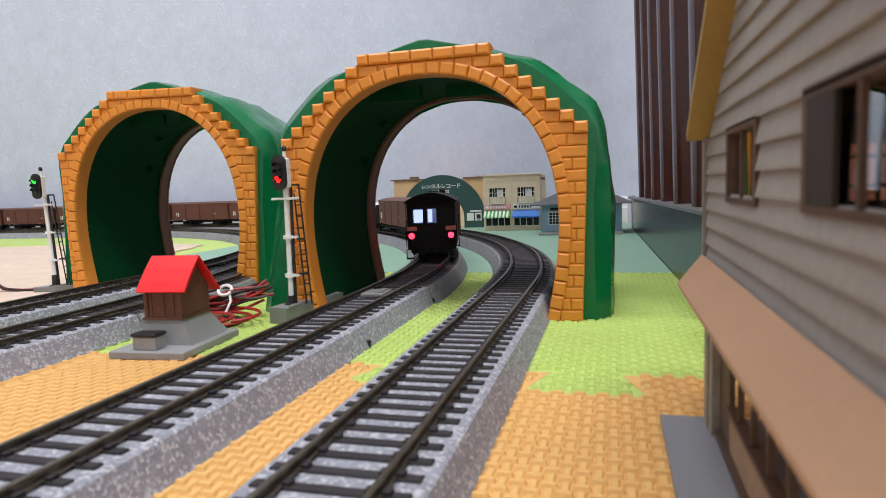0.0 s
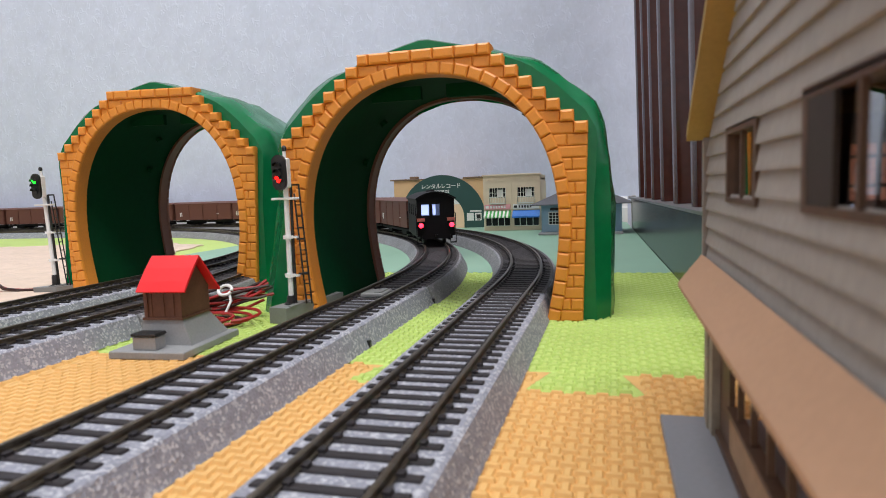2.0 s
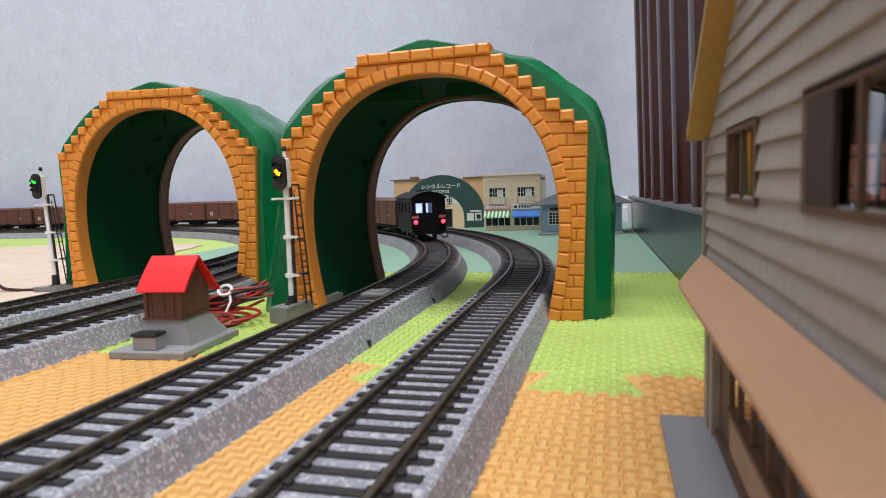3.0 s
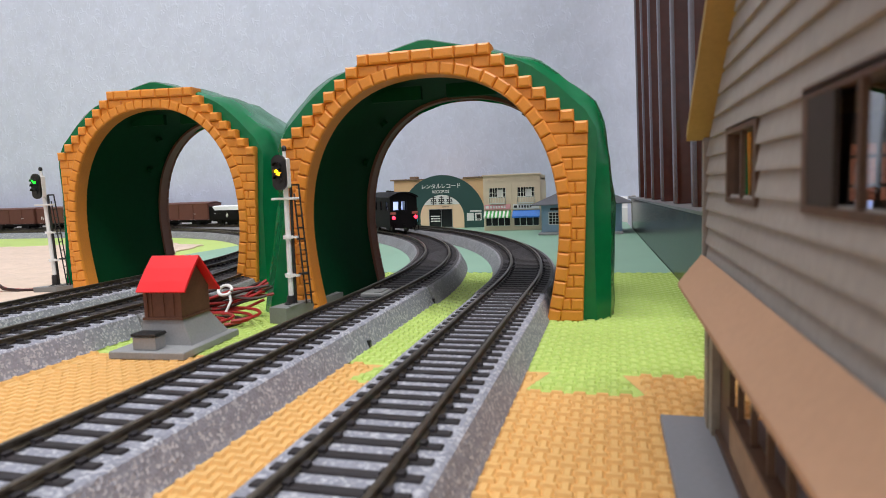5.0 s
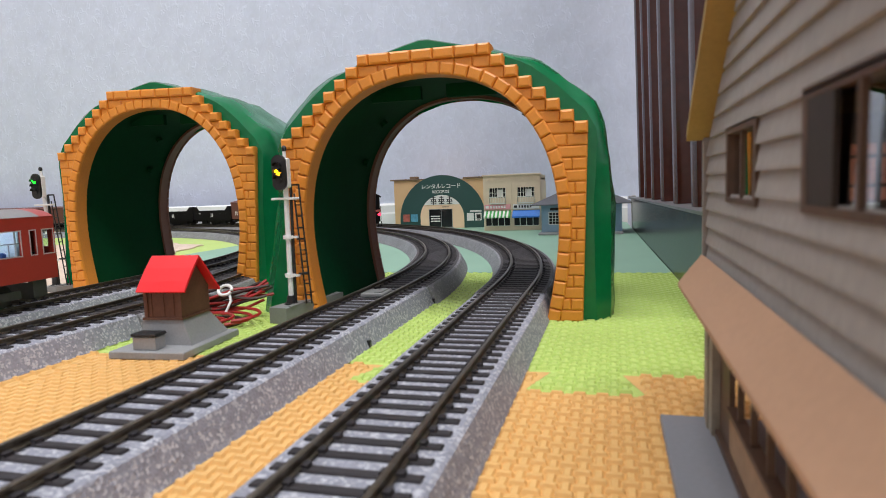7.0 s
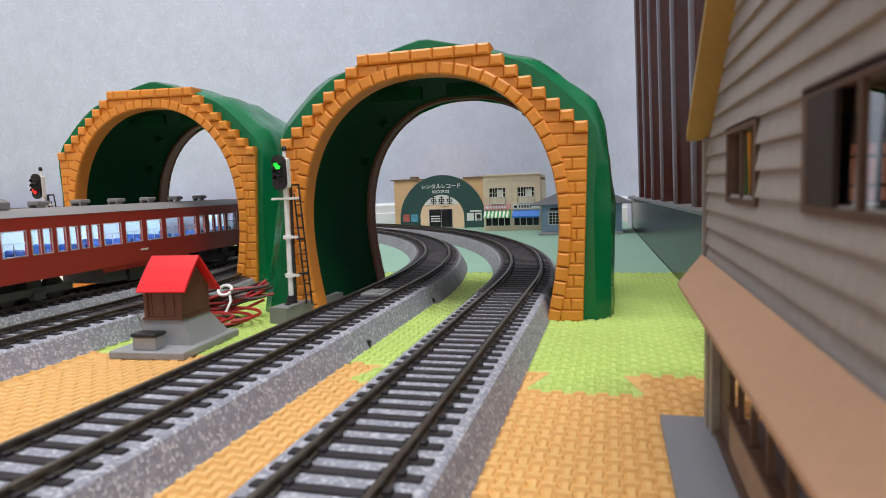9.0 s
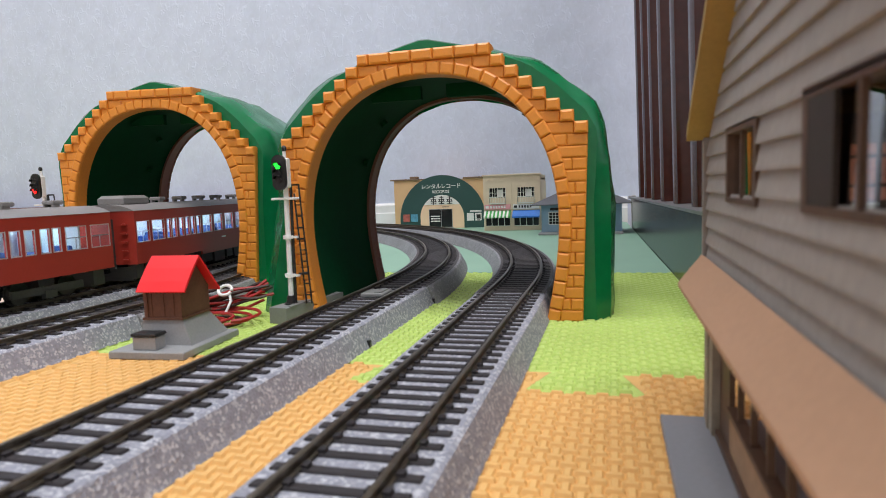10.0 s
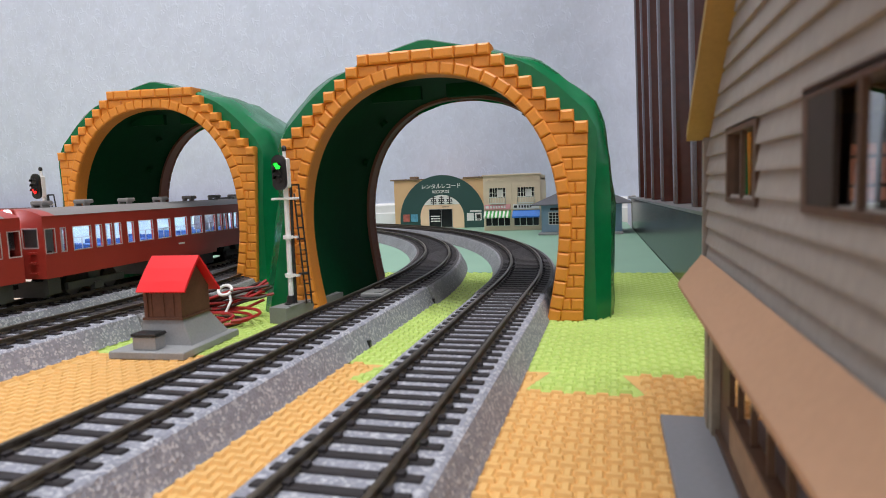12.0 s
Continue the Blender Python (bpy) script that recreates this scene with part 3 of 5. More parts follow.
def record_shop():
    """Its front stands at y 0, centred at x 0."""
    t = thing("record_shop", "tan model record shop with a dark green arched front", "shop building", at=mm(-229, 838, 0))
    part("wall", Shape().box(-70, 60, 0, 42, 0, 67.5), TAN, t)
    part("coping", Shape().box(-75, -31, -2, 44, 67.5, 69.5, 0.3), BROWNEDGE, t)
    part("coping", Shape().box(31, 60, -2, 44, 67.5, 69.5, 0.3), BROWNEDGE, t)
    part("arch_front", Shape().prism([(x, z) for x, z in arch(61.5, 12)], -2.2, -0.05, "y"), DKGREEN, t, "dark green arch")
    inner = part("entrance_front", Shape().prism(arch(31.5, 14.5), -3.0, -2.25, "y"), PEACH, t, "peach inner arch")
    cap = [(x, z) for x, z in arch(31.5, 14.5) if z > 31]
    part("sign_board", Shape().prism(cap, -3.5, -3.05, "y"), PALE, inner, "white fascia")
    d = part("doorway", Shape().box(-18, 14.5, -3.6, -3.05, 1.5, 26), DARKWIN, t, "dark glass doorway")
    part("door_frame", Shape().box(-18.6, -18, -4, -3.05, 1, 26.6).box(14.5, 15.1, -4, -3.05, 1, 26.6).box(-18, 14.5, -4, -3.05, 26, 26.6).box(-1.3, -0.5, -4, -3.05, 1.5, 26), STEEL, d)
    part("doorstep", Shape().box(-20, 17, -4.5, -3.05, 0, 1.4), STEEL, d)
    for z in (9, 12.4, 15.8):
        part("door_sticker", Shape().box(-16, -2.5, -4.0, -3.65, z, z + 1.6), PALE, d)
    words("lettering", "レンタルレコード", 7.4, 0.12, PALE, t, mm(-0.5, -2.4, 55.5, 90, 0, 0), 0.95)
    words("lettering", "RECORDS", 5.6, 0.12, PALE, t, mm(-1, -2.4, 48.6, 90, 0, 0))
    # shop name as plain strokes in three blocks
    s = Shape()
    for cx in (-11.5, 0.0, 11.5):
        for z, w in ((33.6, 3.8), (36.4, 4.4), (39.4, 4.2), (42.4, 3.2)):
            s.box(cx - w, cx + w, -3.8, -3.55, z, z + 0.95)
        s.box(cx - 0.65, cx + 0.65, -3.85, -3.55, 33.0, 44.6).box(cx - 3.2, cx - 2.2, -3.82, -3.55, 36.4, 39.6).box(cx + 2.2, cx + 3.2, -3.82, -3.55, 36.4, 39.6)
    part("name_strokes", s, INK, inner)
    part("name_strokes", Shape().box(1, 10, -3.3, -3.05, 29.0, 29.8), INK, inner)
    for x, w, m in ((-54, 9.5, REDINK), (-42.5, 10, TEALINK), (38.5, 9.5, PALE), (50, 9, PALE)):
        part("poster", Shape().box(x - 3, x - 3 + w, -2.7, -2.25, 9.5, 20), m, t)
    part("poster_mark", Shape().box(49, 54.5, -2.95, -2.75, 12, 18).box(49.5, 54, -3.0, -2.95, 10.5, 11.2), INK, t)
    part("caption_strokes", Shape().box(40, 56, -2.7, -2.25, 21.5, 23.6), PALE, t)
    part("roof_box", Shape().box(-50, -40, 12, 24, 67.6, 73, 0.3), BROWNEDGE, t)
    return t


def corner_shops():
    t = thing("corner_shops", "cream two-storey model shop row with green and blue awnings", "shop building", at=mm(-120.5, 768, 0))
    w = 35.5
    # front wall as piers and bands, so that the openings go through
    for k in (-1, 1):
        a, b = (-w, 0) if k < 0 else (0, w)
        m = (a + b) / 2
        for box in ((a, b, 53, 68), (a, m - 10.5, 25, 53), (m + 10.5, b, 25, 53), (m - 10.5, m + 10.5, 25, 41), (a, a + 2.6, 0, 25), (b - 2.6, b, 0, 25), (a + 2.6, b - 2.6, 0, 5.5)):
            part("wall_panel", Shape().box(box[0], box[1], 0, 3, box[2], box[3]), CREAM, t)
    part("side_wall", Shape().box(-w, -w + 3, 3.05, 60, 0, 68), CREAM, t)
    part("side_wall", Shape().box(w - 3, w, 3.05, 60, 0, 68).box(w, w + 0.8, 4, 60, 0, 60), CREAM, t)
    part("roof", Shape().box(-w, w, 3.05, 60, 62, 64), BROWNEDGE, t)
    part("coping", Shape().box(-w - 1, w + 1, -1.2, 4, 68, 70, 0.3), CREAM, t)
    part("pilaster", Shape().box(-0.6, 0.6, -0.8, 0, 0, 68), CREAM, t)
    for i in range(22):
        x = -w + 3 + i * 3.2
        part("brick", Shape().box(x, x + 2.2, -0.8, 0, 61.5 + 2.4 * (i % 2), 63 + 2.4 * (i % 2)), CREAM, t)
    for k in (-1, 1):
        m = k * w / 2
        win = part("window", Shape().box(m - 10.5, m + 10.5, 2.0, 2.6, 41, 53), DARKWIN, t)
        bars = Shape()
        for i in range(7):
            bars.box(m - 9.9 + i * 3.3 - 0.25, m - 9.9 + i * 3.3 + 0.25, 1.2, 1.9, 41, 53)
        bars.box(m - 10.5, m + 10.5, 1.2, 1.9, 46.8, 47.3)
        part("window_bars", bars, AWN_WHITE, win)
        part("curtain", Shape().box(m - 1, m + 7, 1.95, 2.0, 41.5, 51), PALE, win)
        rail = Shape().box(m - 10.5, m + 10.5, -3, -2.4, 41.5, 42.3).box(m - 10.5, m + 10.5, -3, -2.4, 34, 34.8)
        for i in range(11):
            rail.box(m - 10.2 + i * 2.04 - 0.2, m - 10.2 + i * 2.04 + 0.2, -3, -2.4, 34, 42)
        rail.box(m - 10.5, m - 10, -3, 0, 33.5, 42.3).box(m + 10, m + 10.5, -3, 0, 33.5, 42.3).box(m - 10.5, m + 10.5, -3, 0, 33.2, 34)
        part("balcony_rail", rail, AWN_WHITE, t)
        sign = part("sign", Shape().box(m - 16.5, m + 16, -1.6, -0.05, 26.5, 32.5, 0.2), PINK if k < 0 else PALE, t)
        st = Shape()
        for i in range(6 if k < 0 else 5):
            st.box(m - 9 + i * 3.4, m - 6.9 + i * 3.4, -1.85, -1.65, 28, 31)
        st.box(m - 15, m - 11, -1.85, -1.65, 28, 31)
        part("sign_strokes", st, INK if k > 0 else PALE, sign)
        part("shopfront", Shape().box(m - 16, m + 16, 2.0, 2.6, 5.5, 24), DARKWIN, t)
        fr = Shape()
        for i in range(5):
            fr.box(m - 16 + i * 8 - 0.4, m - 16 + i * 8 + 0.4, 1.0, 1.9, 5.5, 18)
        fr.box(m - 16, m + 16, 1.0, 1.9, 5.3, 6.1)
        part("shopfront_frame", fr, AWN_WHITE, t)
        n = 14
        for i in range(n):
            if k > 0 and i:
                break
            a, b = (m - 16.8 + 33.2 * i / n, m - 16.8 + 33.2 * (i + 1) / n) if k < 0 else (m - 16.5, m + 17)
            q = [(-0.1, 25), (-8, 18), (-8, 16), (-7.5, 16), (-7.5, 17.6), (-0.1, 24)]
            part("awning_stripe" if k < 0 else "awning", Shape().prism(q, a, b, "x"), (AWN_GREEN if i % 2 else AWN_WHITE) if k < 0 else AWN_BLUE, t)
    return t


def blue_house():
    t = thing("blue_house", "small pale blue clapboard model house with a grey hip roof", "model house", at=mm(-33, 700, 0))
    part("base", Shape().box(-46, 44, -14, 56, 0, 2.2, 0.3), CONCRETE, t)
    body = part("wall", Shape().box(-43, 41, 0, 50, 2.2, 33), SKYBLUE, t)
    for i in range(10):
        part("board", Shape().prism([(0, 3 + i * 3), (-0.9, 3 + i * 3), (-0.2, 6 + i * 3), (0, 6 + i * 3)], -43, 41, "x"), SKYBLUE, body)
    for x in (-43.6, 41):
        part("corner_post", Shape().box(x, x + 2, -1.2, 0.4, 2.2, 33), SKYBLUE, t)
    r = [(-54, -12, 32.5), (53, -12, 32.5), (53, 60, 32.5), (-54, 60, 32.5)]
    part("roof", Shape().loft([r, [(x, y, z + 1) for x, y, z in r], [(-26, 20, 46), (26, 20, 46), (26, 28, 46), (-26, 28, 46)]]), SLATE, t)
    for x in (-34, -8, 20):
        w = part("window", Shape().box(x - 1, x + 13, -1.4, -0.95, 11.5, 24), DARKWIN, t)
        bars = Shape().box(x - 1.8, x - 1, -1.9, -0.9, 11, 25).box(x + 13, x + 13.8, -1.9, -0.9, 11, 25).box(x - 1, x + 13, -1.9, -0.9, 24, 25).box(x - 1, x + 13, -1.9, -0.9, 10.6, 11.5)
        for i in range(1, 4):
            bars.box(x - 1 + 3.5 * i - 0.25, x - 1 + 3.5 * i + 0.25, -1.8, -1.4, 11.5, 24).box(x - 1, x + 13, -1.8, -1.4, 11.5 + 3.1 * i - 0.25, 11.5 + 3.1 * i + 0.25)
        part("window_frame", bars, PALE, w)
    part("transom", Shape().box(-34, -20, -1.3, -0.9, 26.5, 29.5), DARKWIN, t)
    return t


record_shop()
corner_shops()
blue_house()


# ---- hut, wires and signals between the tracks ----
def hut():
    t = thing("trackside_hut", "small brown hut with a red roof on a grey stone base", "hut", at=mm(-159.5, 196, 0, 0, 0, 4))
    part("base_plate", Shape().box(-14.5, 15, -18.5, 18.5, 0, 2.8, 0.35), CONCRETE, t)
    p = Shape().loft([[(-8.5, -8.5, 2.8), (12, -8.5, 2.8), (12, 16, 2.8), (-8.5, 16, 2.8)], [(-8.2, -7.4, 12), (8.0, -7.4, 12), (8.0, 10, 12), (-8.2, 10, 12)]])
    part("plinth", p, CONCRETE, t, "sloped grey plinth")
    part("floor_ledge", Shape().box(-7.6, 8.8, -8.2, 10.6, 12, 12.8), SHED_WOOD, t)
    walls = part("front_wall", Shape().box(-5.6, 6.8, -7.2, -6.0, 12.8, 22), SHED_WOOD, t)
    for x in (-7.0, 6.8):
        part("corner_post", Shape().box(x, x + 1.4, -7.8, -6.4, 12.8, 22), SHED_WOOD, t)
    for x in (-7.0, 7.2):
        part("side_wall", Shape().prism([(-6.4, 12.8), (10.2, 12.8), (10.2, 22), (1.2, 33), (-6.4, 22.6)], x, x + 1.0, "x"), SHED_WOOD, t)
    part("back_wall", Shape().box(-6.0, 7.2, 9.2, 10.2, 12.8, 22), SHED_WOOD, t)
    for x in (-4.5, 0.5, 4.5):
        part("batten", Shape().box(x, x + 0.6, -7.6, -7.2, 13, 21.5), SHED_WOOD, walls)
    # a bent red sheet, a little longer towards the front
    prof_a = [(-9.6, 22.6), (-7.0, 26.0), (-3.2, 30.4), (1.0, 34.6), (1.4, 34.6), (1.2, 33.8), (-2.7, 29.5), (-6.4, 25.3), (-9.0, 22.1)]
    part("roof_sheet", Shape().prism(prof_a, -8.6, 11.0, "x"), RED_ROOF, t)
    prof_b = [(1.3, 34.6), (5.5, 30.0), (10, 24.8), (14, 20.4), (13.4, 19.7), (9.4, 24.0), (5.0, 29.2), (1.2, 33.8)]
    part("roof_sheet", Shape().prism(prof_b, -8.6, 11.0, "x"), RED_ROOF, t)
    bx = part("front_box", Shape().box(-6.0, 3.0, -16.5, -11.0, 2.8, 7.6, 0.3), CONCRETE, t)
    part("box_lid", Shape().box(-6.4, 3.4, -16.9, -10.6, 7.6, 8.8, 0.3), BLACK, bx, "dark lid")
    return t


hut()


def wire_bundle():
    t = thing("wire_bundle", "bundle of red and dark signal wires held by a white tie", "wire")
    random.seed(7)
    # strands from behind the hut, up into the gap between the tunnels
    for k in range(13):
        a = Vector((-186 + random.uniform(-5, 3), 242 + random.uniform(-5, 6), 3.0 + 1.7 * (k % 6)))
        b = Vector((-170 + random.uniform(-3, 3), 243 + random.uniform(-4, 6), 3.0 + 1.9 * (k % 6)))
        c = Vector((-155 + random.uniform(-3, 3), 252 + random.uniform(-3, 5), 8.0 + 0.7 * k))
        pts = []
        for i in range(17):
            f = i / 16
            p = a * (1 - f) ** 2 + 2 * b * f * (1 - f) + c * f * f
            p.z = max(0.9, p.z + 1.4 * math.sin(f * 6.0 + k * 1.7) * math.sin(math.pi * f))
            p.y += 2.0 * math.sin(f * 4.0 + k * 2.3)
            pts.append(tuple(p))
        part("wire", Shape().tube(pts, 0.72).mesh("wire", True), WIRE_RED if k % 2 == 0 else WIRE_BLACK, t)
    # loops lying on the mat in front
    for k in range(6):
        pts = []
        for i in range(21):
            a = -0.9 + (3.4 + 0.3 * k) * i / 20
            pts.append((-173 + k * 1.2 + (9 + 1.9 * k) * math.cos(a), 224 + k * 2.0 + (9 + k) * math.sin(a) * 0.85, 1.1 + 1.2 * (k % 3) + 0.30 * k * math.sin(math.pi * i / 20)))
        part("wire", Shape().tube(pts, 0.72).mesh("wire", True), WIRE_RED if k % 3 else WIRE_BLACK, t)
    ring = [(-170 + 3.4 * math.cos(a), 243 + 1.6 * math.sin(a), 13.5 + 2.0 * math.sin(a)) for a in [i * 0.5 for i in range(13)]]
    part("tie", Shape().tube(ring, 0.75).tube([(-168, 243, 12.5), (-166, 241, 9), (-167, 238, 4)], 0.6).mesh("tie", True), WHITE, t, "white wire tie")
    return t


wire_bundle()


def loose_wire():
    pts = [(-420, 288, 2), (-400, 292, 9), (-388, 296, 13), (-376, 298, 9), (-368, 299, 3), (-358, 301, 1.8), (-345, 304, 1.8), (-334, 308, 1.8)]
    fine = []
    for (a, b) in zip(pts, pts[1:]):
        for i in range(4):
            fine.append(tuple(Vector(a).lerp(Vector(b), i / 4)))
    t = thing("signal_wire", "dark red wire lying on the sand sheet", "wire")
    part("wire", Shape().tube(fine, 1.0).mesh("wire", True), WIRE_BLACK, t)
    part("wire", Shape().tube([(x, y + 2.6, z * 0.5 + 0.9) for x, y, z in fine], 0.8).mesh("wire", True), WIRE_RED, t)


loose_wire()

LAMP = {"green": glow("green_light", (0.015, 1.0, 0.04), 2.6), "yellow": glow("yellow_light", (1.0, 0.50, 0.012), 2.8), "red": glow("red_light", (1.0, 0.012, 0.010), 2.6)}
SIGNAL_Z = {"green": 68.0, "yellow": 65.2, "red": 62.4}


def signal(at, lean, label, base, foot=7.0):
    t = thing("colour_light_signal", label, "railway signal", "colour light signals", at=at)
    part("foot", Shape().prism(base, 0, foot), GREY_PLASTIC, t, "grey plastic foot")
    part("foot_rail", Shape().prism([(x * 0.25 + 3.5, y * 0.8) for x, y in base], foot, foot + 0.6), GREY_PLASTIC, t)
    top = Vector((lean, 0, 76))
    on = lambda z: (top.x * (z - 7) / 69, 0.0, z)
    mast = part("mast", Shape().rod(on(foot), on(71), 1.15, 12).rod(on(71), on(75), 0.8, 8).mesh("mast", True), WHITE, t, "white round mast")
    part("conduit", Shape().rod((on(7)[0] + 1.7, 0.8, foot), (on(58)[0] + 1.9, 0.8, 60), 0.7, 8), BLACK, mast)
    part("finial", Shape().ball(on(75.5), 1.15, 10, 1.3), BLACK, mast)
    part("socket", Shape().rod(on(foot), on(11), 2.3, 10, 1.7).rod(on(foot), on(foot + 0.8), 3.0, 12), BLACK, mast)
    for z in (20, 37):
        part("clamp", Shape().rod(on(z - 0.8), on(z + 0.8), 2.2, 12).box(on(z)[0], on(z)[0] + 4.5, -0.8, 0.8, z - 0.5, z + 0.5), WHITE, mast)
    part("platform", Shape().box(on(54)[0] - 6, on(54)[0] + 5.2, -2.6, 3.2, 53.4, 54.4, 0.25), WHITE, t)
    lad = Shape()
    for k in (0, 1):
        lad.rod((7.5 + 2.6 * k - 1.2, 2.2, foot), (on(58)[0] + 3.2 + 2.4 * k - 0.6, 2.2, 60 if k else 56), 0.38, 6)
    for i in range(9):
        z = 11 + i * 5.0
        f = (z - 7) / 51
        lad.rod((6.3 + (on(58)[0] - 3.7) * f, 2.2, z), (8.9 + (on(58)[0] - 4.1) * f, 2.2, z), 0.3, 5)
    lad.box(on(60)[0] + 1, on(60)[0] + 5.2, 1.8, 2.6, 59.4, 60.2)
    part("ladder", lad, BLACK, t)
    for z in (20.5, 36):
        part("ladder_bracket", Shape().box(on(z)[0] + 3.5, on(z)[0] + 9 - 3 * z / 60, 1.2, 2.2, z - 0.4, z + 0.4), BLACK, t)
    hx = on(65)[0] - 0.6
    hd = []
    for i in range(20):
        a = i * math.tau / 20
        hd.append((hx + 3.3 * math.cos(a), 65.2 + (4.3 if math.sin(a) > 0 else -4.3) + 3.3 * math.sin(a)))
    head = part("head", Shape().prism(hd, -4.6, -3.2, "y"), BLACK, t, "black oval backing plate")
    part("housing", Shape().box(hx - 1.6, hx + 3.6, -3.15, -0.6, 58.5, 71.5, 0.6), WHITE, t, "white lamp housing")
    lamps = {}
    for c, z in SIGNAL_Z.items():
        cup = Shape().rod((hx, -4.5, z), (hx, -5.2, z), 1.7, 14)
        part("lens_seat", cup, BLACK, head)
        hood = Shape()
        n = 9
        ro = [[(hx + r * math.cos(a), y, z + r * math.sin(a)) for a in [math.pi * i / n for i in range(n + 1)]] for y, r in ((-4.6, 1.75), (-7.2, 1.75))]
        ri = [[(hx + r * math.cos(a), y, z + r * math.sin(a)) for a in [math.pi * i / n for i in range(n + 1)]] for y, r in ((-4.6, 1.5), (-7.2, 1.5))]
        hood.loft([ro[0], ro[1], ri[1], ri[0]], close=False, caps=False)
        part("hood", hood, BLACK, head)
        lamp = part("lamp_bead", Shape().ball((-0.75, 0, 0.65), 0.85, 10).ball((0.8, 0, 0.4), 0.85, 10).ball((0.15, 0, -0.8), 0.85, 10).mesh("lamp_bead", True), LAMP[c], t, c + " light bead")
        lamps[c] = (lamp, hx, z)
    return t, lamps


BASE_NEAR = [(-6.5, -8), (3, -10), (10.5, 32), (0.5, 34)]
BASE_FAR = [(-9, -8), (6, -6), (15, 16), (2, 18)]
signal_near, lamps_near = signal(mm(-138.5, 246, 0), 0.8, "tall white-masted colour light signal with black head and ladder", BASE_NEAR)
signal_far, lamps_far = signal(mm(-334.5, 306, 0), -3.3, "white-masted colour light signal standing on the sand sheet", BASE_FAR, 4.2)
signal_far.scale = (1.0, 1.0, 1.01)

# ---- the large wooden model house close by ----
SIDING = mat("grey_clapboard", (0.30, 0.272, 0.245), 0.75, var=0.12, scale=45, grain=500, bump=0.3)
SHINGLE = mat("tan_awning_card", (0.46, 0.27, 0.16), 0.75, var=0.06, scale=40, grain=700, bump=0.15)
YELLOW = mat("yellow_wood", (0.40, 0.27, 0.085), 0.6, var=0.1, scale=40)
DARKWOOD = mat("brown_frame_wood", (0.085, 0.045, 0.027), 0.55, var=0.25, scale=60, grain=500)
PANEL_TAN = mat("tan_door_wood", (0.34, 0.22, 0.13), 0.65, var=0.2, scale=50, grain=400)
GREYPOST = mat("grey_post_wood", (0.30, 0.265, 0.205), 0.7, var=0.2, scale=60, grain=500)
PLATE = mat("grey_base_board", (0.20, 0.20, 0.215), 0.65, var=0.06, scale=40)
PANE = glass("window_glass", 2.0)
REVEAL = mat("dark_reveal", (0.022, 0.014, 0.011), 0.6, var=0.3, scale=60, grain=500)
RED_BRICK = mat("red_brick_card", (0.95, 0.33, 0.20), 0.7, var=0.2, scale=300)
RED_BRICK_JOINT = mat("red_brick_joint", (0.42, 0.12, 0.07), 0.8, var=0.1, scale=90)
CLEAR = glass("coach_glass", 5.0)
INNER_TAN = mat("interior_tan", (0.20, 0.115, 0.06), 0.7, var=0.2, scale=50)


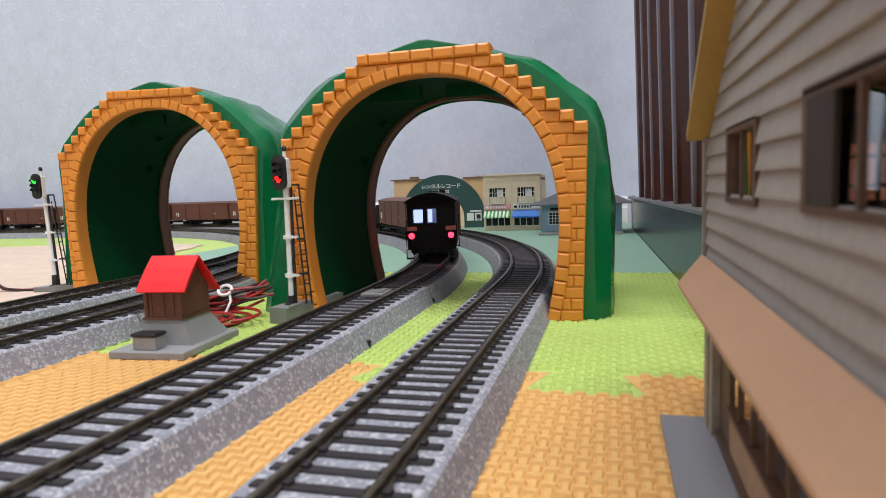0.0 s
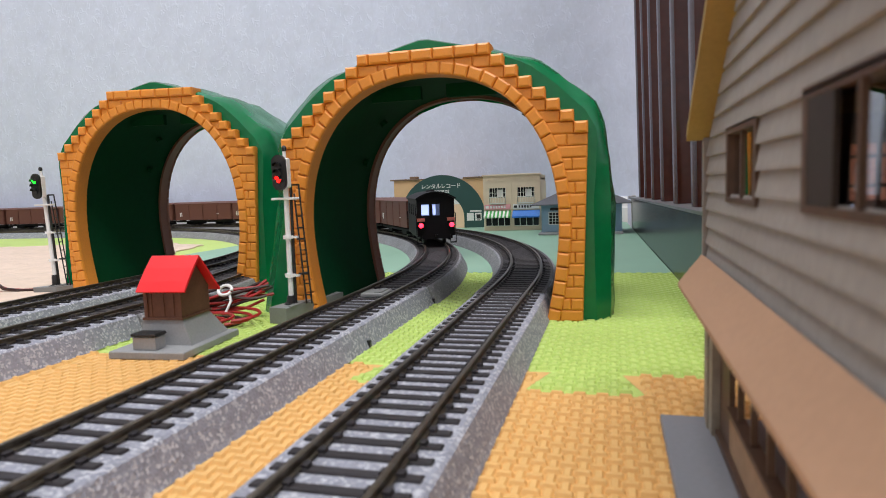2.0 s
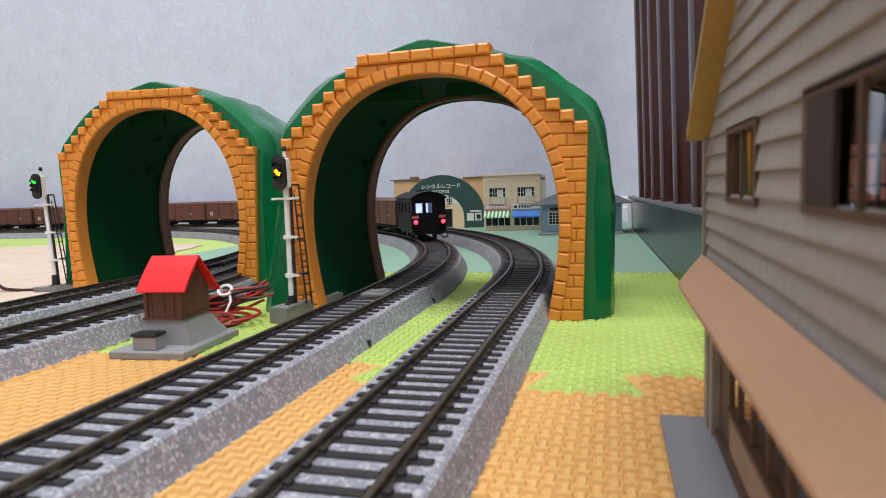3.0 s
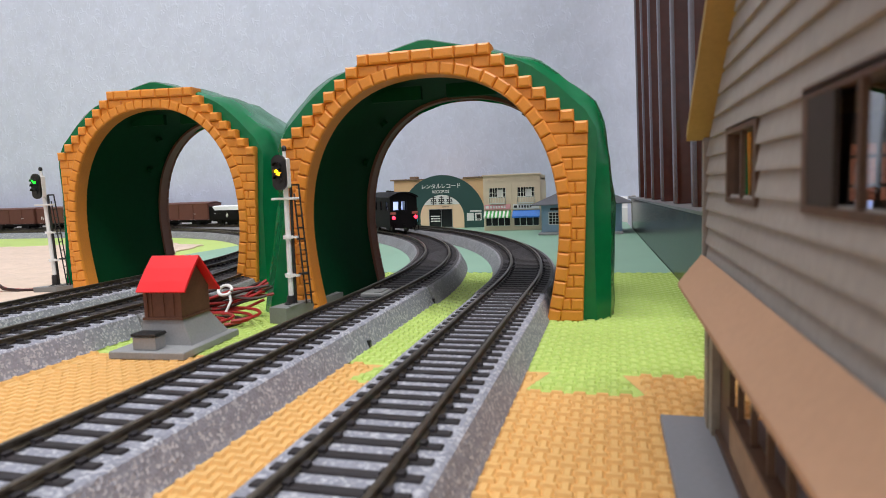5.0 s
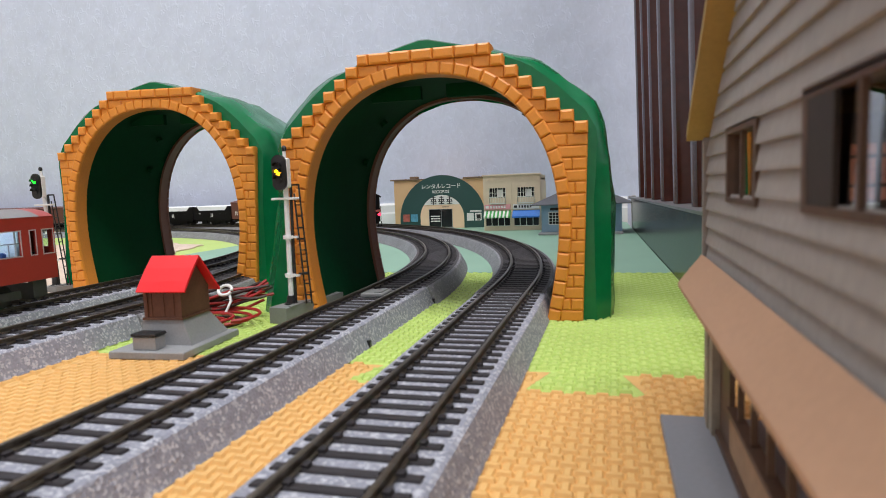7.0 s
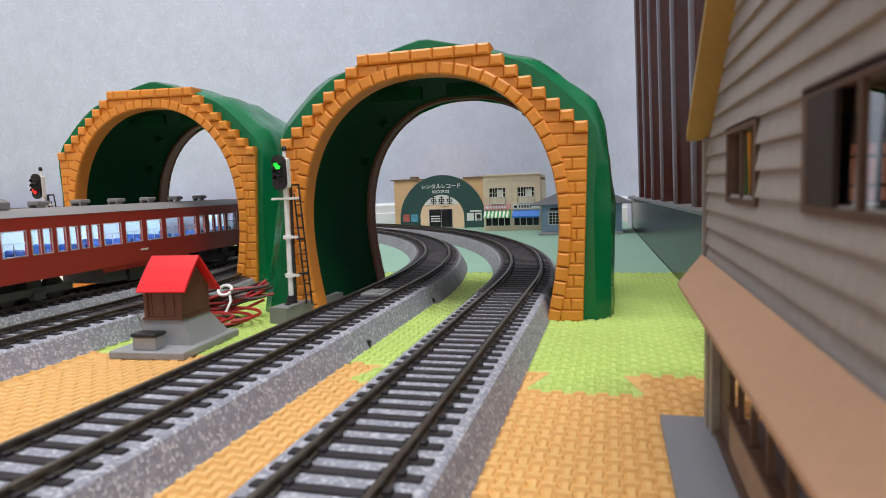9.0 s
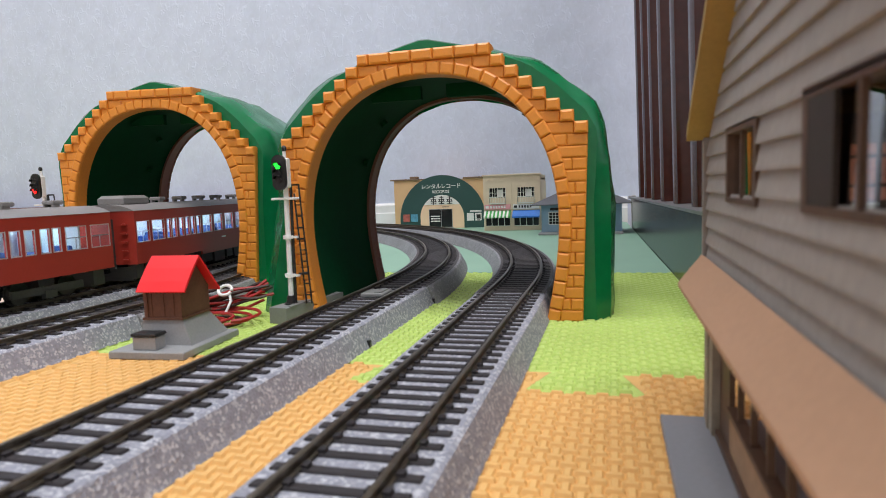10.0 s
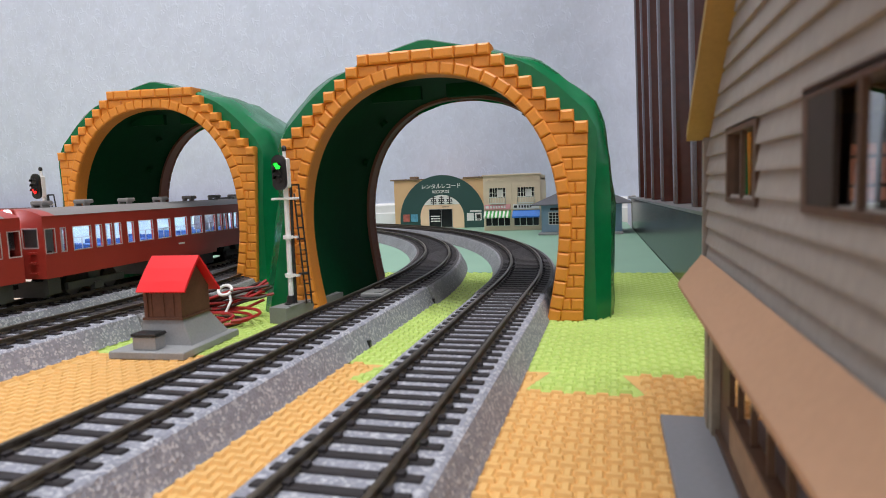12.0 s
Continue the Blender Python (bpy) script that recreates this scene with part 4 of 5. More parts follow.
def model_house():
    """A clapboard house with its long gable wall beside the tracks, at x 22."""
    t = thing("clapboard_house", "large weathered grey clapboard model house with a tan lower awning", "model house")
    X, Y0, Y1, E, R = 22.0, 40.0, 163.0, 65.5, 36.0
    part("base_board", Shape().box(10.3, 44, 20, 148.5, 0.05, 2.0, 0.3), PLATE, t, "grey base board")
    # clapboards, each a tapered strip, cut at the window openings
    holes = [(109, 136, 51.5, 66), (40, 84, 51.8, 66.5)]
    mid = (Y0 + Y1) / 2
    wall = part("wall", Shape().box(X + 1.2, X + 3, 136, Y1, 36, 66).box(X + 1.2, X + 3, 84, 109, 36, 66).box(X + 1.2, X + 3, 109, 136, 36, 51.5).box(X + 1.2, X + 3, Y0, 84, 36, 50.6)
                .prism([(Y0, 66.5), (Y1, 66.1), (mid, 66 + (Y1 - mid) * math.tan(radians(R)))], X + 1.2, X + 3, "x"), SIDING, t)
    z, pitch = 36.2, 4.2
    while z < 108:
        lo, hi = Y0, Y1
        if z + pitch > E:
            d = (z + pitch - E) / math.tan(radians(R))
            lo, hi = Y0 + d, Y1 - d
        spans = [(lo, hi)]
        for a, b, za, zb in holes:
            if z + pitch * 0.6 > za and z + pitch * 0.4 < zb:
                nxt = []
                for p, q in spans:
                    if p < a:
                        nxt.append((p, min(q, a)))
                    if q > b:
                        nxt.append((max(p, b), q))
                spans = [s for s in nxt if s[1] - s[0] > 0.5]
        for p, q in spans:
            if q - p > 1:
                part("clapboard", Shape().prism([(X + 1.2, z), (X - 0.1, z), (X - 0.1, z + 0.5), (X + 0.62, z + pitch), (X + 1.2, z + pitch)], p, q, "y"), SIDING, wall)
        z += pitch
    part("corner_board", Shape().box(X - 0.7, X + 3, Y1, Y1 + 2, 36, 66), SIDING, t)
    # the far end wall has a barred window onto the red brick backdrop added behind
    part("gable_wall", Shape().box(X + 3, 51, Y1 - 3, Y1, 36, 66).box(76, 95, Y1 - 3, Y1, 36, 66).box(51, 76, Y1 - 3, Y1, 36, 49.2).box(51, 76, Y1 - 3, Y1, 63.6, 66), SIDING, t)
    part("gable_wall", Shape().box(X + 3, 95, Y0, Y0 + 3, 36, 66), SIDING, t)
    # dark lining added so the room behind the panes reads unlit
    part("end_lining", Shape().box(X + 3.1, 51, Y1 - 4, Y1 - 3.1, 36, 90).box(76, 94, Y1 - 4, Y1 - 3.1, 36, 90).box(51, 76, Y1 - 4, Y1 - 3.1, 36, 49.2).box(51, 76, Y1 - 4, Y1 - 3.1, 63.6, 90), DARKWOOD, t, "dark lining added so the inside reads unlit")
    sash = Shape()
    for x in (51, 53.4, 57.2, 61.5, 65.8, 70.1, 75.2):
        sash.box(x, x + 0.8, Y1 - 2.4, Y1 - 1.4, 49.2, 63.6)
    for z in (49.2, 53.0, 59.6, 62.8):
        sash.box(51.8, 75.2, Y1 - 2.2, Y1 - 1.6, z, z + 0.8)
    part("end_window_sash", sash, DARKWOOD, t)
    # unseen far wall, closed so that no room light gets in
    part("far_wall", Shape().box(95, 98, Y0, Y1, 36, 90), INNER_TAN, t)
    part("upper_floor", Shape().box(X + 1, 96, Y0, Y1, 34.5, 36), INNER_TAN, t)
    # roof: soffit, rafters edge and covering
    tn = math.tan(radians(R))
    for a, b, name in ((Y1 + 1.5, mid, "roof"), (Y0 - 1.5, mid, "roof")):
        q = [(a, E), (b, E + abs(a - b) * tn), (b, E + abs(a - b) * tn + 2.2), (a, E + 2.2)]
        part(name, Shape().prism(q, 17.6, 108, "x"), YELLOW, t, "yellow-edged roof slope")
    # windows
    for a, b, za, zb in holes:
        m, turn, lean = (a + b) / 2, (-2.3 if b < 100 else -1.5), (1.5 if b < 100 else 0.0)
        half = (b - a) / 2 - 2.0
        w = part("window", Shape().box(-0.12, 0.12, -half, half, za + 1.0, zb - 1.4), PANE, t, "mirroring clear window pane", at=mm(X + 1.6, m, 0, 0, 0, -turn) @ mm(0, 0, 58, 0, lean, 0) @ mm(0, 0, -58))
        w.visible_shadow = False
        back = (mm(X + 1.6, m, 0, 0, 0, -turn) @ mm(0, 0, 58, 0, lean, 0) @ mm(0, 0, -58)).inverted()
        for p, q in ((a, a + 2.0), (b - 2.0, b)):
            part("jamb", Shape().box(X - 0.1, X + 2.0, p, q, za, zb), DARKWOOD, w, at=back)
        part("sill", Shape().box(X - 0.1, X + 3.2, a + 2.0, b - 2.0, za, za + 1.0), DARKWOOD, w, at=back)
        part("lintel", Shape().box(X - 0.1, X + 3.2, a + 2.0, b - 2.0, zb - 1.4, zb), DARKWOOD, w, at=back)
        if b > 100:
            part("glazing_bar", Shape().box(X + 0.2, X + 1.0, m - 0.5, m + 0.5, za + 1.0, zb - 1.4), DARKWOOD, w, at=back)
    # flat dark strip over the pane, in place of a deep dark reveal
    part("window_post", Shape().box(X - 0.05, X + 0.55, 73.0, 81.9, 52.85, 65.05), REVEAL, t)
    part("window_bar", Shape().box(X + 0.0, X + 0.7, 65.8, 66.7, 52.85, 65.05), DARKWOOD, t)
    # tan lower awning
    aw = [(X - 0.6, 37.6), (15.8, 30.4), (15.8, 29.4), (16.4, 29.2), (X - 0.6, 35.4)]
    part("awning", Shape().prism(aw, 20, 165.5, "y"), SHINGLE, t, "plain tan lower awning")
    # ground floor: posts and lattice doors
    part("corner_post", Shape().box(19.8, 22.4, 137, 148.3, 2.05, 35).box(19.4, 19.8, 141, 143.5, 2.05, 35), GREYPOST, t, "weathered grey corner boards")
    part("beam", Shape().box(20.6, 23.4, 20, 136.9, 31.5, 34), DARKWOOD, t)
    part("door_sill", Shape().box(20.4, 23.6, 20, 136.9, 2.05, 3.6), DARKWOOD, t)
    part("door_panel", Shape().box(21.4, 22.4, 20, 125.9, 3.6, 11.5), PANEL_TAN, t)
    part("end_panel", Shape().box(21.4, 22.4, 126, 136.9, 3.6, 31.4), DARKWOOD, t)
    part("middle_rail", Shape().box(20.8, 23.0, 20, 125.9, 11.5, 12.5), DARKWOOD, t)
    y = 118.0
    while y > 30:
        part("door_post", Shape().box(21.5, 22.5, y, y + 1.0, 12.5, 31.5), DARKWOOD, t)
        y -= 11.0
    part("step_board", Shape().box(25, 42, 30, 140, 2.05, 2.6), PLATE, t)
    return t


model_house()


def brick_building():
    """A red brick backdrop added close behind the clapboard house, for its end window."""
    t = thing("brick_building", "bright red brick backdrop added behind the clapboard house", "model house", at=mm(44, 186, 0))
    part("wall", Shape().box(0, 60, 0.4, 30, 0, 78), RED_BRICK_JOINT, t)
    s = Shape()
    for r in range(52):
        x = -1.1 if r % 2 else 0.0
        while x < 60:
            s.box(max(0, x) + 0.08, min(60, x + 2.2) - 0.08, 0, 0.45, r * 1.5 + 0.08, r * 1.5 + 1.42)
            x += 2.2
    tagged(part("bricks", s, RED_BRICK, t), kind="stuff")
    part("coping", Shape().box(-1, 61, -1, 31, 78, 80, 0.3), RED_BRICK_JOINT, t)


brick_building()

# ---- rolling stock ----
BROWN = mat("brown_wagon_paint", (0.125, 0.040, 0.027), 0.55, var=0.12, scale=60, grain=900)
BLACKCAR = mat("black_wagon_paint", (0.006, 0.005, 0.006), 0.55, var=0.2, scale=90, spec=0.14)
LOAD = mat("white_load", (0.85, 0.86, 0.88), 0.7, var=0.05, scale=90, grain=700, bump=0.4)
COACH = mat("red_coach_paint", (0.35, 0.036, 0.024), 0.38, var=0.06, scale=40, grain=900, bump=0.05)
COACH_ROOF = mat("grey_coach_roof", (0.22, 0.21, 0.205), 0.55, var=0.1, scale=50)
SILVER = mat("silver_frame", (0.50, 0.45, 0.44), 0.4, metal=0.2, var=0.06, scale=80)
SEAT = mat("blue_seat", (0.05, 0.12, 0.36), 0.6, var=0.1, scale=120)
CABIN = mat("white_cabin", (0.62, 0.68, 0.72), 0.5, var=0.08, scale=80)
CABIN_LIGHT = glow("cabin_light", (0.75, 0.88, 1.0), 15.0)
VAN_LIGHT = glow("van_light", (0.45, 0.55, 1.0), 1.3)
HEAD_FRAME = mat("lamp_rim_metal", (0.5, 0.5, 0.5), 0.3, metal=0.8)
TAIL = glow("tail_light", (1.0, 0.014, 0.032), 9.0)
HEAD = glow("head_light", (1.0, 0.80, 0.88), 14.0)
WHEEL = mat("wheel_steel", (0.05, 0.045, 0.045), 0.4, metal=0.6, var=0.2, scale=150)
TRUCKGREY = mat("grey_underframe", (0.045, 0.045, 0.046), 0.6, var=0.2, scale=90)


def wheelset(t, y, parent):
    for k in (-1, 1):
        s = Shape().rod((k * 7.4, y, ZR + 5.2), (k * 9.4, y, ZR + 5.2), 5.2, 16).rod((k * 6.9, y, ZR + 5.2), (k * 7.4, y, ZR + 5.2), 5.9, 16)
        part("wheel", s, WHEEL, parent)
    part("axle", Shape().rod((-7, y, ZR + 5.2), (7, y, ZR + 5.2), 0.8, 6), WHEEL, parent)


def coupler(t, y, d):
    part("coupler", Shape().box(-1.2, 1.2, min(y, y + d), max(y, y + d), ZR + 6.5, ZR + 8.6), BLACKCAR, t)


def curved_roof(half, y0, y1, z, rise, thick=1.2, n=10):
    up = [(half * (2 * i / n - 1), z + rise * (1 - (2 * i / n - 1) ** 2)) for i in range(n + 1)]
    return Shape().prism(up + [(x * 0.97, q - thick) for x, q in reversed(up)], y0, y1, "y")


def box_wagon(at=None):
    t = thing("box_wagon", "brown covered goods wagon with panelled sliding doors", "goods wagon", "wagons of the goods train", at=at)
    h = 53.5
    body = part("body", Shape().box(-16, 16, -h, h, 20.5, 45, 0.3), BROWN, t)
    part("roof", curved_roof(17, -h - 0.8, h + 0.8, 45, 2.6), BROWN, t)
    for k in (-1, 1):
        for i in range(4):
            a = -h + 1 + i * 26.4
            d = part("side_door", Shape().box(k * 16.05 - 0.45, k * 16.05 + 0.45, a, a + 25.6, 20.5, 44.2), BROWN, body)
            part("door_rib", Shape().box(k * 16.5 - 0.3, k * 16.5 + 0.3, a, a + 0.8, 20.5, 44.2).box(k * 16.5 - 0.3, k * 16.5 + 0.3, a + 24.8, a + 25.6, 20.5, 44.2).box(k * 16.5 - 0.3, k * 16.5 + 0.3, a, a + 25.6, 36, 36.5), BROWN, d)
        part("lettering_bars", Shape().box(k * 16.62 - 0.15, k * 16.62 + 0.15, 40, 41.2, 26, 32).box(k * 16.62 - 0.15, k * 16.62 + 0.15, 43, 44.2, 26, 32).box(k * 16.62 - 0.15, k * 16.62 + 0.15, -30, -26, 29, 29.8), WHITE, body)
        part("sole_bar", Shape().box(k * 14 - 0.8, k * 14 + 0.8, -h, h, 17, 19), BLACKCAR, t)
        for e in range(6):
            part("end_rib", Shape().box(-15.5, 15.5, k * h - 0.6 if k < 0 else k * h, k * h if k < 0 else k * h + 0.6, 22 + e * 3.8, 23.2 + e * 3.8), BROWN, body)
    under = part("underframe", Shape().box(-6, 6, -40, 40, 16.2, 19).box(-13, 13, -36, -20, 13.5, 19).box(-13, 13, 20, 36, 13.5, 19), BLACKCAR, t)
    for y in (-28, 28):
        wheelset(t, y, under)
        for k in (-1, 1):
            part("axle_box", Shape().box(k * 12 - 1, k * 12 + 1, y - 5, y + 5, 14, 19, 0.3), BLACKCAR, under)
    coupler(t, h, 3)
    coupler(t, -h - 3, 3)
    return t


def hopper_wagon(at=None):
    t = thing("hopper_wagon", "black hopper wagon filled with a white load", "goods wagon", "wagons of the goods train", at=at)
    h = 36.0
    body = part("body", Shape().prism([(-h, 20), (h, 20), (h, 40), (h - 6, 40), (h - 11, 34), (-h + 11, 34), (-h + 6, 40), (-h, 40)], -15.5, 15.5, "x"), BLACKCAR, t)
    part("load", Shape().loft([[(-14.8, -h + 10.6, 34.1), (14.8, -h + 10.6, 34.1), (14.8, h - 10.6, 34.1), (-14.8, h - 10.6, 34.1)], [(-14.6, -h + 6.4, 39.6), (14.6, -h + 6.4, 39.6), (14.6, h - 6.4, 39.6), (-14.6, h - 6.4, 39.6)],
                               [(-9, -h + 9, 41.2), (9, -h + 9, 41.2), (9, h - 9, 41.2), (-9, h - 9, 41.2)]]), LOAD, t, "heaped white load")
    for k in (-1, 1):
        part("side_rib", Shape().box(k * 15.7 - 0.4, k * 15.7 + 0.4, -h, h, 28.6, 29.4), BLACKCAR, body)
        part("lettering_bars", Shape().box(k * 15.75 - 0.2, k * 15.75 + 0.2, -1.8, -0.8, 24, 30).box(k * 15.75 - 0.2, k * 15.75 + 0.2, 0.8, 1.8, 24, 30).box(k * 15.75 - 0.2, k * 15.75 + 0.2, 22, 25, 29, 30), WHITE, body)
    under = part("underframe", Shape().box(-12, 12, -h + 3, h - 3, 17.4, 20).prism([(-12, 18), (12, 18), (5, 12.5), (-5, 12.5)], -9, 9, "x"), BLACKCAR, t)
    for y in (-18, 18):
        wheelset(t, y, under)
        for k in (-1, 1):
            part("axle_box", Shape().box(k * 12 - 1, k * 12 + 1, y - 5, y + 5, 14, 19, 0.3), BLACKCAR, under)
    coupler(t, h, 2)
    coupler(t, -h - 2, 2)
    return t


def brake_van():
    t = thing("brake_van", "black brake van with lit windows and two red tail lamps", "brake van", "wagons of the goods train")
    h = 37.0
    # end and side walls with window openings
    s = Shape()
    for k in (-1, 1):
        y = k * h
        a, b = (y, y + 1.4) if k < 0 else (y - 1.4, y)
        s.box(-15, 15, a, b, 18, 34.5).box(-15, -11.4, a, b, 34.5, 43.5).box(-5.0, -2.4, a, b, 34.5, 43.5).box(3.4, 15, a, b, 34.5, 43.5).box(-15, 15, a, b, 43.5, 48)
        s.prism([(-15 + 3 * i, 48 + 4.6 * (1 - (1 - i / 5) ** 2)) for i in range(11)], a, b, "y")
        x0, x1 = (-15, -13.6) if k < 0 else (13.6, 15)
        s.box(x0, x1, -h + 1.4, h - 1.4, 18, 34.5).box(x0, x1, -h + 1.4, h - 1.4, 43.5, 48)
        e = [-h + 1.4, -29, -24, -12, -7, 4, 9, 20, 25, h - 1.4]
        for i in range(0, 10, 2):
            s.box(x0, x1, e[i], e[i + 1], 34.5, 43.5)
    body = part("body", s, BLACKCAR, t)
    part("cabin_floor", Shape().box(-13.5, 13.5, -h + 1.5, h - 1.5, 18, 19), BLACKCAR, t)
    # ceiling lamp, plus glowing panels added right behind the two end windows
    part("cabin_lamp", Shape().box(-9, 6, -h + 4, -h + 26, 45.6, 46.4).box(-11, -5.2, -h + 2.5, -h + 2.9, 35, 43).box(-2.2, 0.6, -h + 4.5, -h + 4.9, 35, 43), VAN_LIGHT, t, "bluish cabin lamp with glow panels added behind the end windows")
    part("cabin_back", Shape().box(-13, 13, -8, -7, 19, 46), CABIN, t)
    part("roof", curved_roof(16.2, -h - 2.5, h + 2.5, 48.2, 5.2), BLACKCAR, t)
    part("roof_vent", Shape().box(-3, 3, -4, 2, 52.4, 54.4, 0.4).box(3, 7, 18, 23, 51.8, 55, 0.4), BLACKCAR, t)
    for y in (-h, h):
        k = -1 if y < 0 else 1
        for x in (-12.2, 12.2):
            l = part("tail_lamp", Shape().rod((x, y, 27), (x, y + k * 2.6, 27), 2.5, 14), BLACKCAR, t)
            if k < 0:
                part("lamp_glass", Shape().ball((x, y - 2.6, 27), 1.9, 12), TAIL, l, "glowing red glass")
                part("lamp_bracket", Shape().box(x - 3.2, x + 3.2, y - 0.8, y, 30.0, 32.6), REDINK, l)
            part("handrail", Shape().rod((x * 1.28, y + k * 0.8, 20), (x * 1.28, y + k * 0.8, 36), 0.35, 6).rod((x * 1.28, y + k * 0.8, 36), (x * 1.2, y - k * 1, 36), 0.35, 6), BLACKCAR, t)
            part("buffer_step", Shape().box(x * 1.1 - 2.5, x * 1.1 + 2.5, y - 1 + k, y + 1 + k, 12.5, 13.4).box(x * 1.1 - 2.5, x * 1.1 - 2, y - 0.5 + k, y + 0.5 + k, 12.5, 19).box(x * 1.1 + 2, x * 1.1 + 2.5, y - 0.5 + k, y + 0.5 + k, 12.5, 19), BLACKCAR, t)
    under = part("underframe", Shape().box(-13, 13, -h, h, 16, 18), BLACKCAR, t)
    for y in (-22, 22):
        wheelset(t, y, under)
        for k in (-1, 1):
            part("axle_box", Shape().box(k * 12 - 1, k * 12 + 1, y - 5, y + 5, 14, 18, 0.3), BLACKCAR, under)
    coupler(t, h, 3)
    coupler(t, -h - 4, 4)
    return t


def coach(label, layout, cab_front=False, cab_rear=False, tank_rear=False, air=()):
    """A red railcar, its front towards +y. layout: (distance from the front, width) of the side windows."""
    t = thing("railcar", label, "railcar", "cars of the red passenger train")
    h, w, zb, zw0, zw1, zt = 104.75, 17.0, 22.0, 33.5, 44.0, 50.0
    s = Shape()
    for k in (-1, 1):
        x0, x1 = (-w, -w + 1) if k < 0 else (w - 1, w)
        s.box(x0, x1, -h, h, zb, zw0).box(x0, x1, -h, h, zw1, zt)
        edges = [h]
        for d, ww in layout:
            edges += [h - d, h - d - ww]
        edges.append(-h)
        for i in range(0, len(edges), 2):
            s.box(x0, x1, edges[i + 1], edges[i], zw0, zw1)
    for y, cab in ((h, cab_front), (-h, cab_rear)):
        a, b = (y - 1, y) if y > 0 else (y, y + 1)
        if cab:
            s.box(-w + 1, w - 1, a, b, zb, 36).box(-w + 1, w - 1, a, b, 44.5, zt)
            for xa, xb in ((-16, -14), (-6, -4), (4, 6), (14, 16)):
                s.box(xa, xb, a, b, 36, 44.5)
        else:
            s.box(-w + 1, w - 1, a, b, zb, zt)
    body = part("body", s, COACH, t, "dark red painted body")
    n = 14
    roof = [(17.3 * (2 * i / n - 1), zt + 3.6 * (1 - abs(2 * i / n - 1) ** 2.6)) for i in range(n + 1)]
    part("roof", Shape().prism(roof, -h + (7 if cab_rear else -0.4), h - (7 if cab_front else -0.4), "y").mesh("roof", True), COACH_ROOF, t, "grey rounded roof")
    for y, cab in ((h, cab_front), (-h, cab_rear)):
        if cab:
            a, b = (y - 7, y) if y > 0 else (y, y + 7)
            part("cab_roof", Shape().prism(roof, a, b, "y").mesh("cab_roof", True), COACH, t)
            sg = 1 if y > 0 else -1
            lamp = part("head_lamp", Shape().rod((0, y - sg * 5, 50.6), (0, y + sg * 0.6, 50.6), 3.0, 16).mesh("head_lamp", True), COACH, t, "red headlamp pod on the cab roof")
            part("lamp_rim", Shape().rod((0, y + sg * 0.6, 50.6), (0, y + sg * 1.0, 50.6), 3.1, 16), HEAD_FRAME, lamp)
            part("lamp_glass", Shape().ball((0, y + sg * 1.0, 50.6), 2.4, 12), HEAD, lamp, "lit headlamp glass")
            cabw = Shape()
            for xa, xb in ((-14.2, -5.8), (-4.2, 4.2), (5.8, 14.2)):
                yo = y + sg * 0.15
                cabw.box(xa, xb, min(y, yo), max(y, yo), 35.6, 36.2).box(xa, xb, min(y, yo), max(y, yo), 44.3, 44.9).box(xa, xa + 0.5, min(y, yo), max(y, yo), 36.2, 44.3).box(xb - 0.5, xb, min(y, yo), max(y, yo), 36.2, 44.3)
            part("cab_window_frame", cabw, SILVER, t)
            part("cab_pane", Shape().box(-14, 14, y - sg * 0.7 - 0.1, y - sg * 0.7 + 0.1, 36, 44.5), CLEAR, t)
        sg = 1 if y > 0 else -1
        reach = 0.5 if cab else 1.6
        part("gangway", Shape().box(-5, 5, min(y, y + sg * reach), max(y, y + sg * reach), 22 if cab else 20, 35 if cab else 46), COACH if cab else TRUCKGREY, t)
        for i in range(3 if cab else 5):
            part("end_step", Shape().box(9.5, 13, y if sg > 0 else y - 1.4, y + 1.4 if sg > 0 else y, 24 + i * 4.6, 24.9 + i * 4.6), COACH, t)
    if tank_rear:
        part("roof_tank", Shape().box(-7.5, 7.5, -h + 7, -h + 30, zt + 2.2, zt + 8.2, 1.6).mesh("roof_tank", True), COACH_ROOF, t, "grey roof water tank")
    for d in air:
        part("roof_vent", Shape().box(-3.4, 3.4, h - d - 6.0, h - d, zt + 4.7, zt + 6.9, 0.5).box(-3, -2, h - d - 6, h - d - 2, zt + 2.5, zt + 5).box(2, 3, h - d - 6, h - d - 2, zt + 2.5, zt + 5), COACH_ROOF, t)
    part("cabin_floor", Shape().box(-w + 1.1, w - 1.1, -h + 1.1, h - 1.1, zb, 25), CABIN, t)
    part("cabin_ceiling", Shape().box(-w + 1.1, w - 1.1, -h + 1.1, h - 1.1, 48.6, 49.9), CABIN, t)
    part("cabin_lamp", Shape().box(-2.5, 2.5, -h + (14 if cab_rear else 5), h - (14 if cab_front else 5), 47.4, 48.5), CABIN_LIGHT, t, "white strip light")
    part("partition", Shape().box(-15.5, -1.5, -h + 30, -h + 31, 25, 48).box(-15.5, 15.5, h - 19, h - 18, 25, 48), CABIN, t)
    for y, cab in ((h - 12, cab_front), (-h + 12, cab_rear)):
        if cab:
            part("cab_bulkhead", Shape().box(-15.5, 15.5, y - 0.5, y + 0.5, 25, 48.4), CABIN, t)
            part("driver_desk", Shape().box(-14, 14, y + (5 if y > 0 else -8), y + (8 if y > 0 else -5), 25, 34), TRUCKGREY, t)
    for i in range(11):
        y = h - 26 - i * 15.5
        for k in (-1, 1):
            x0, x1 = (-15.5, -4.5) if k < 0 else (4.5, 15.5)
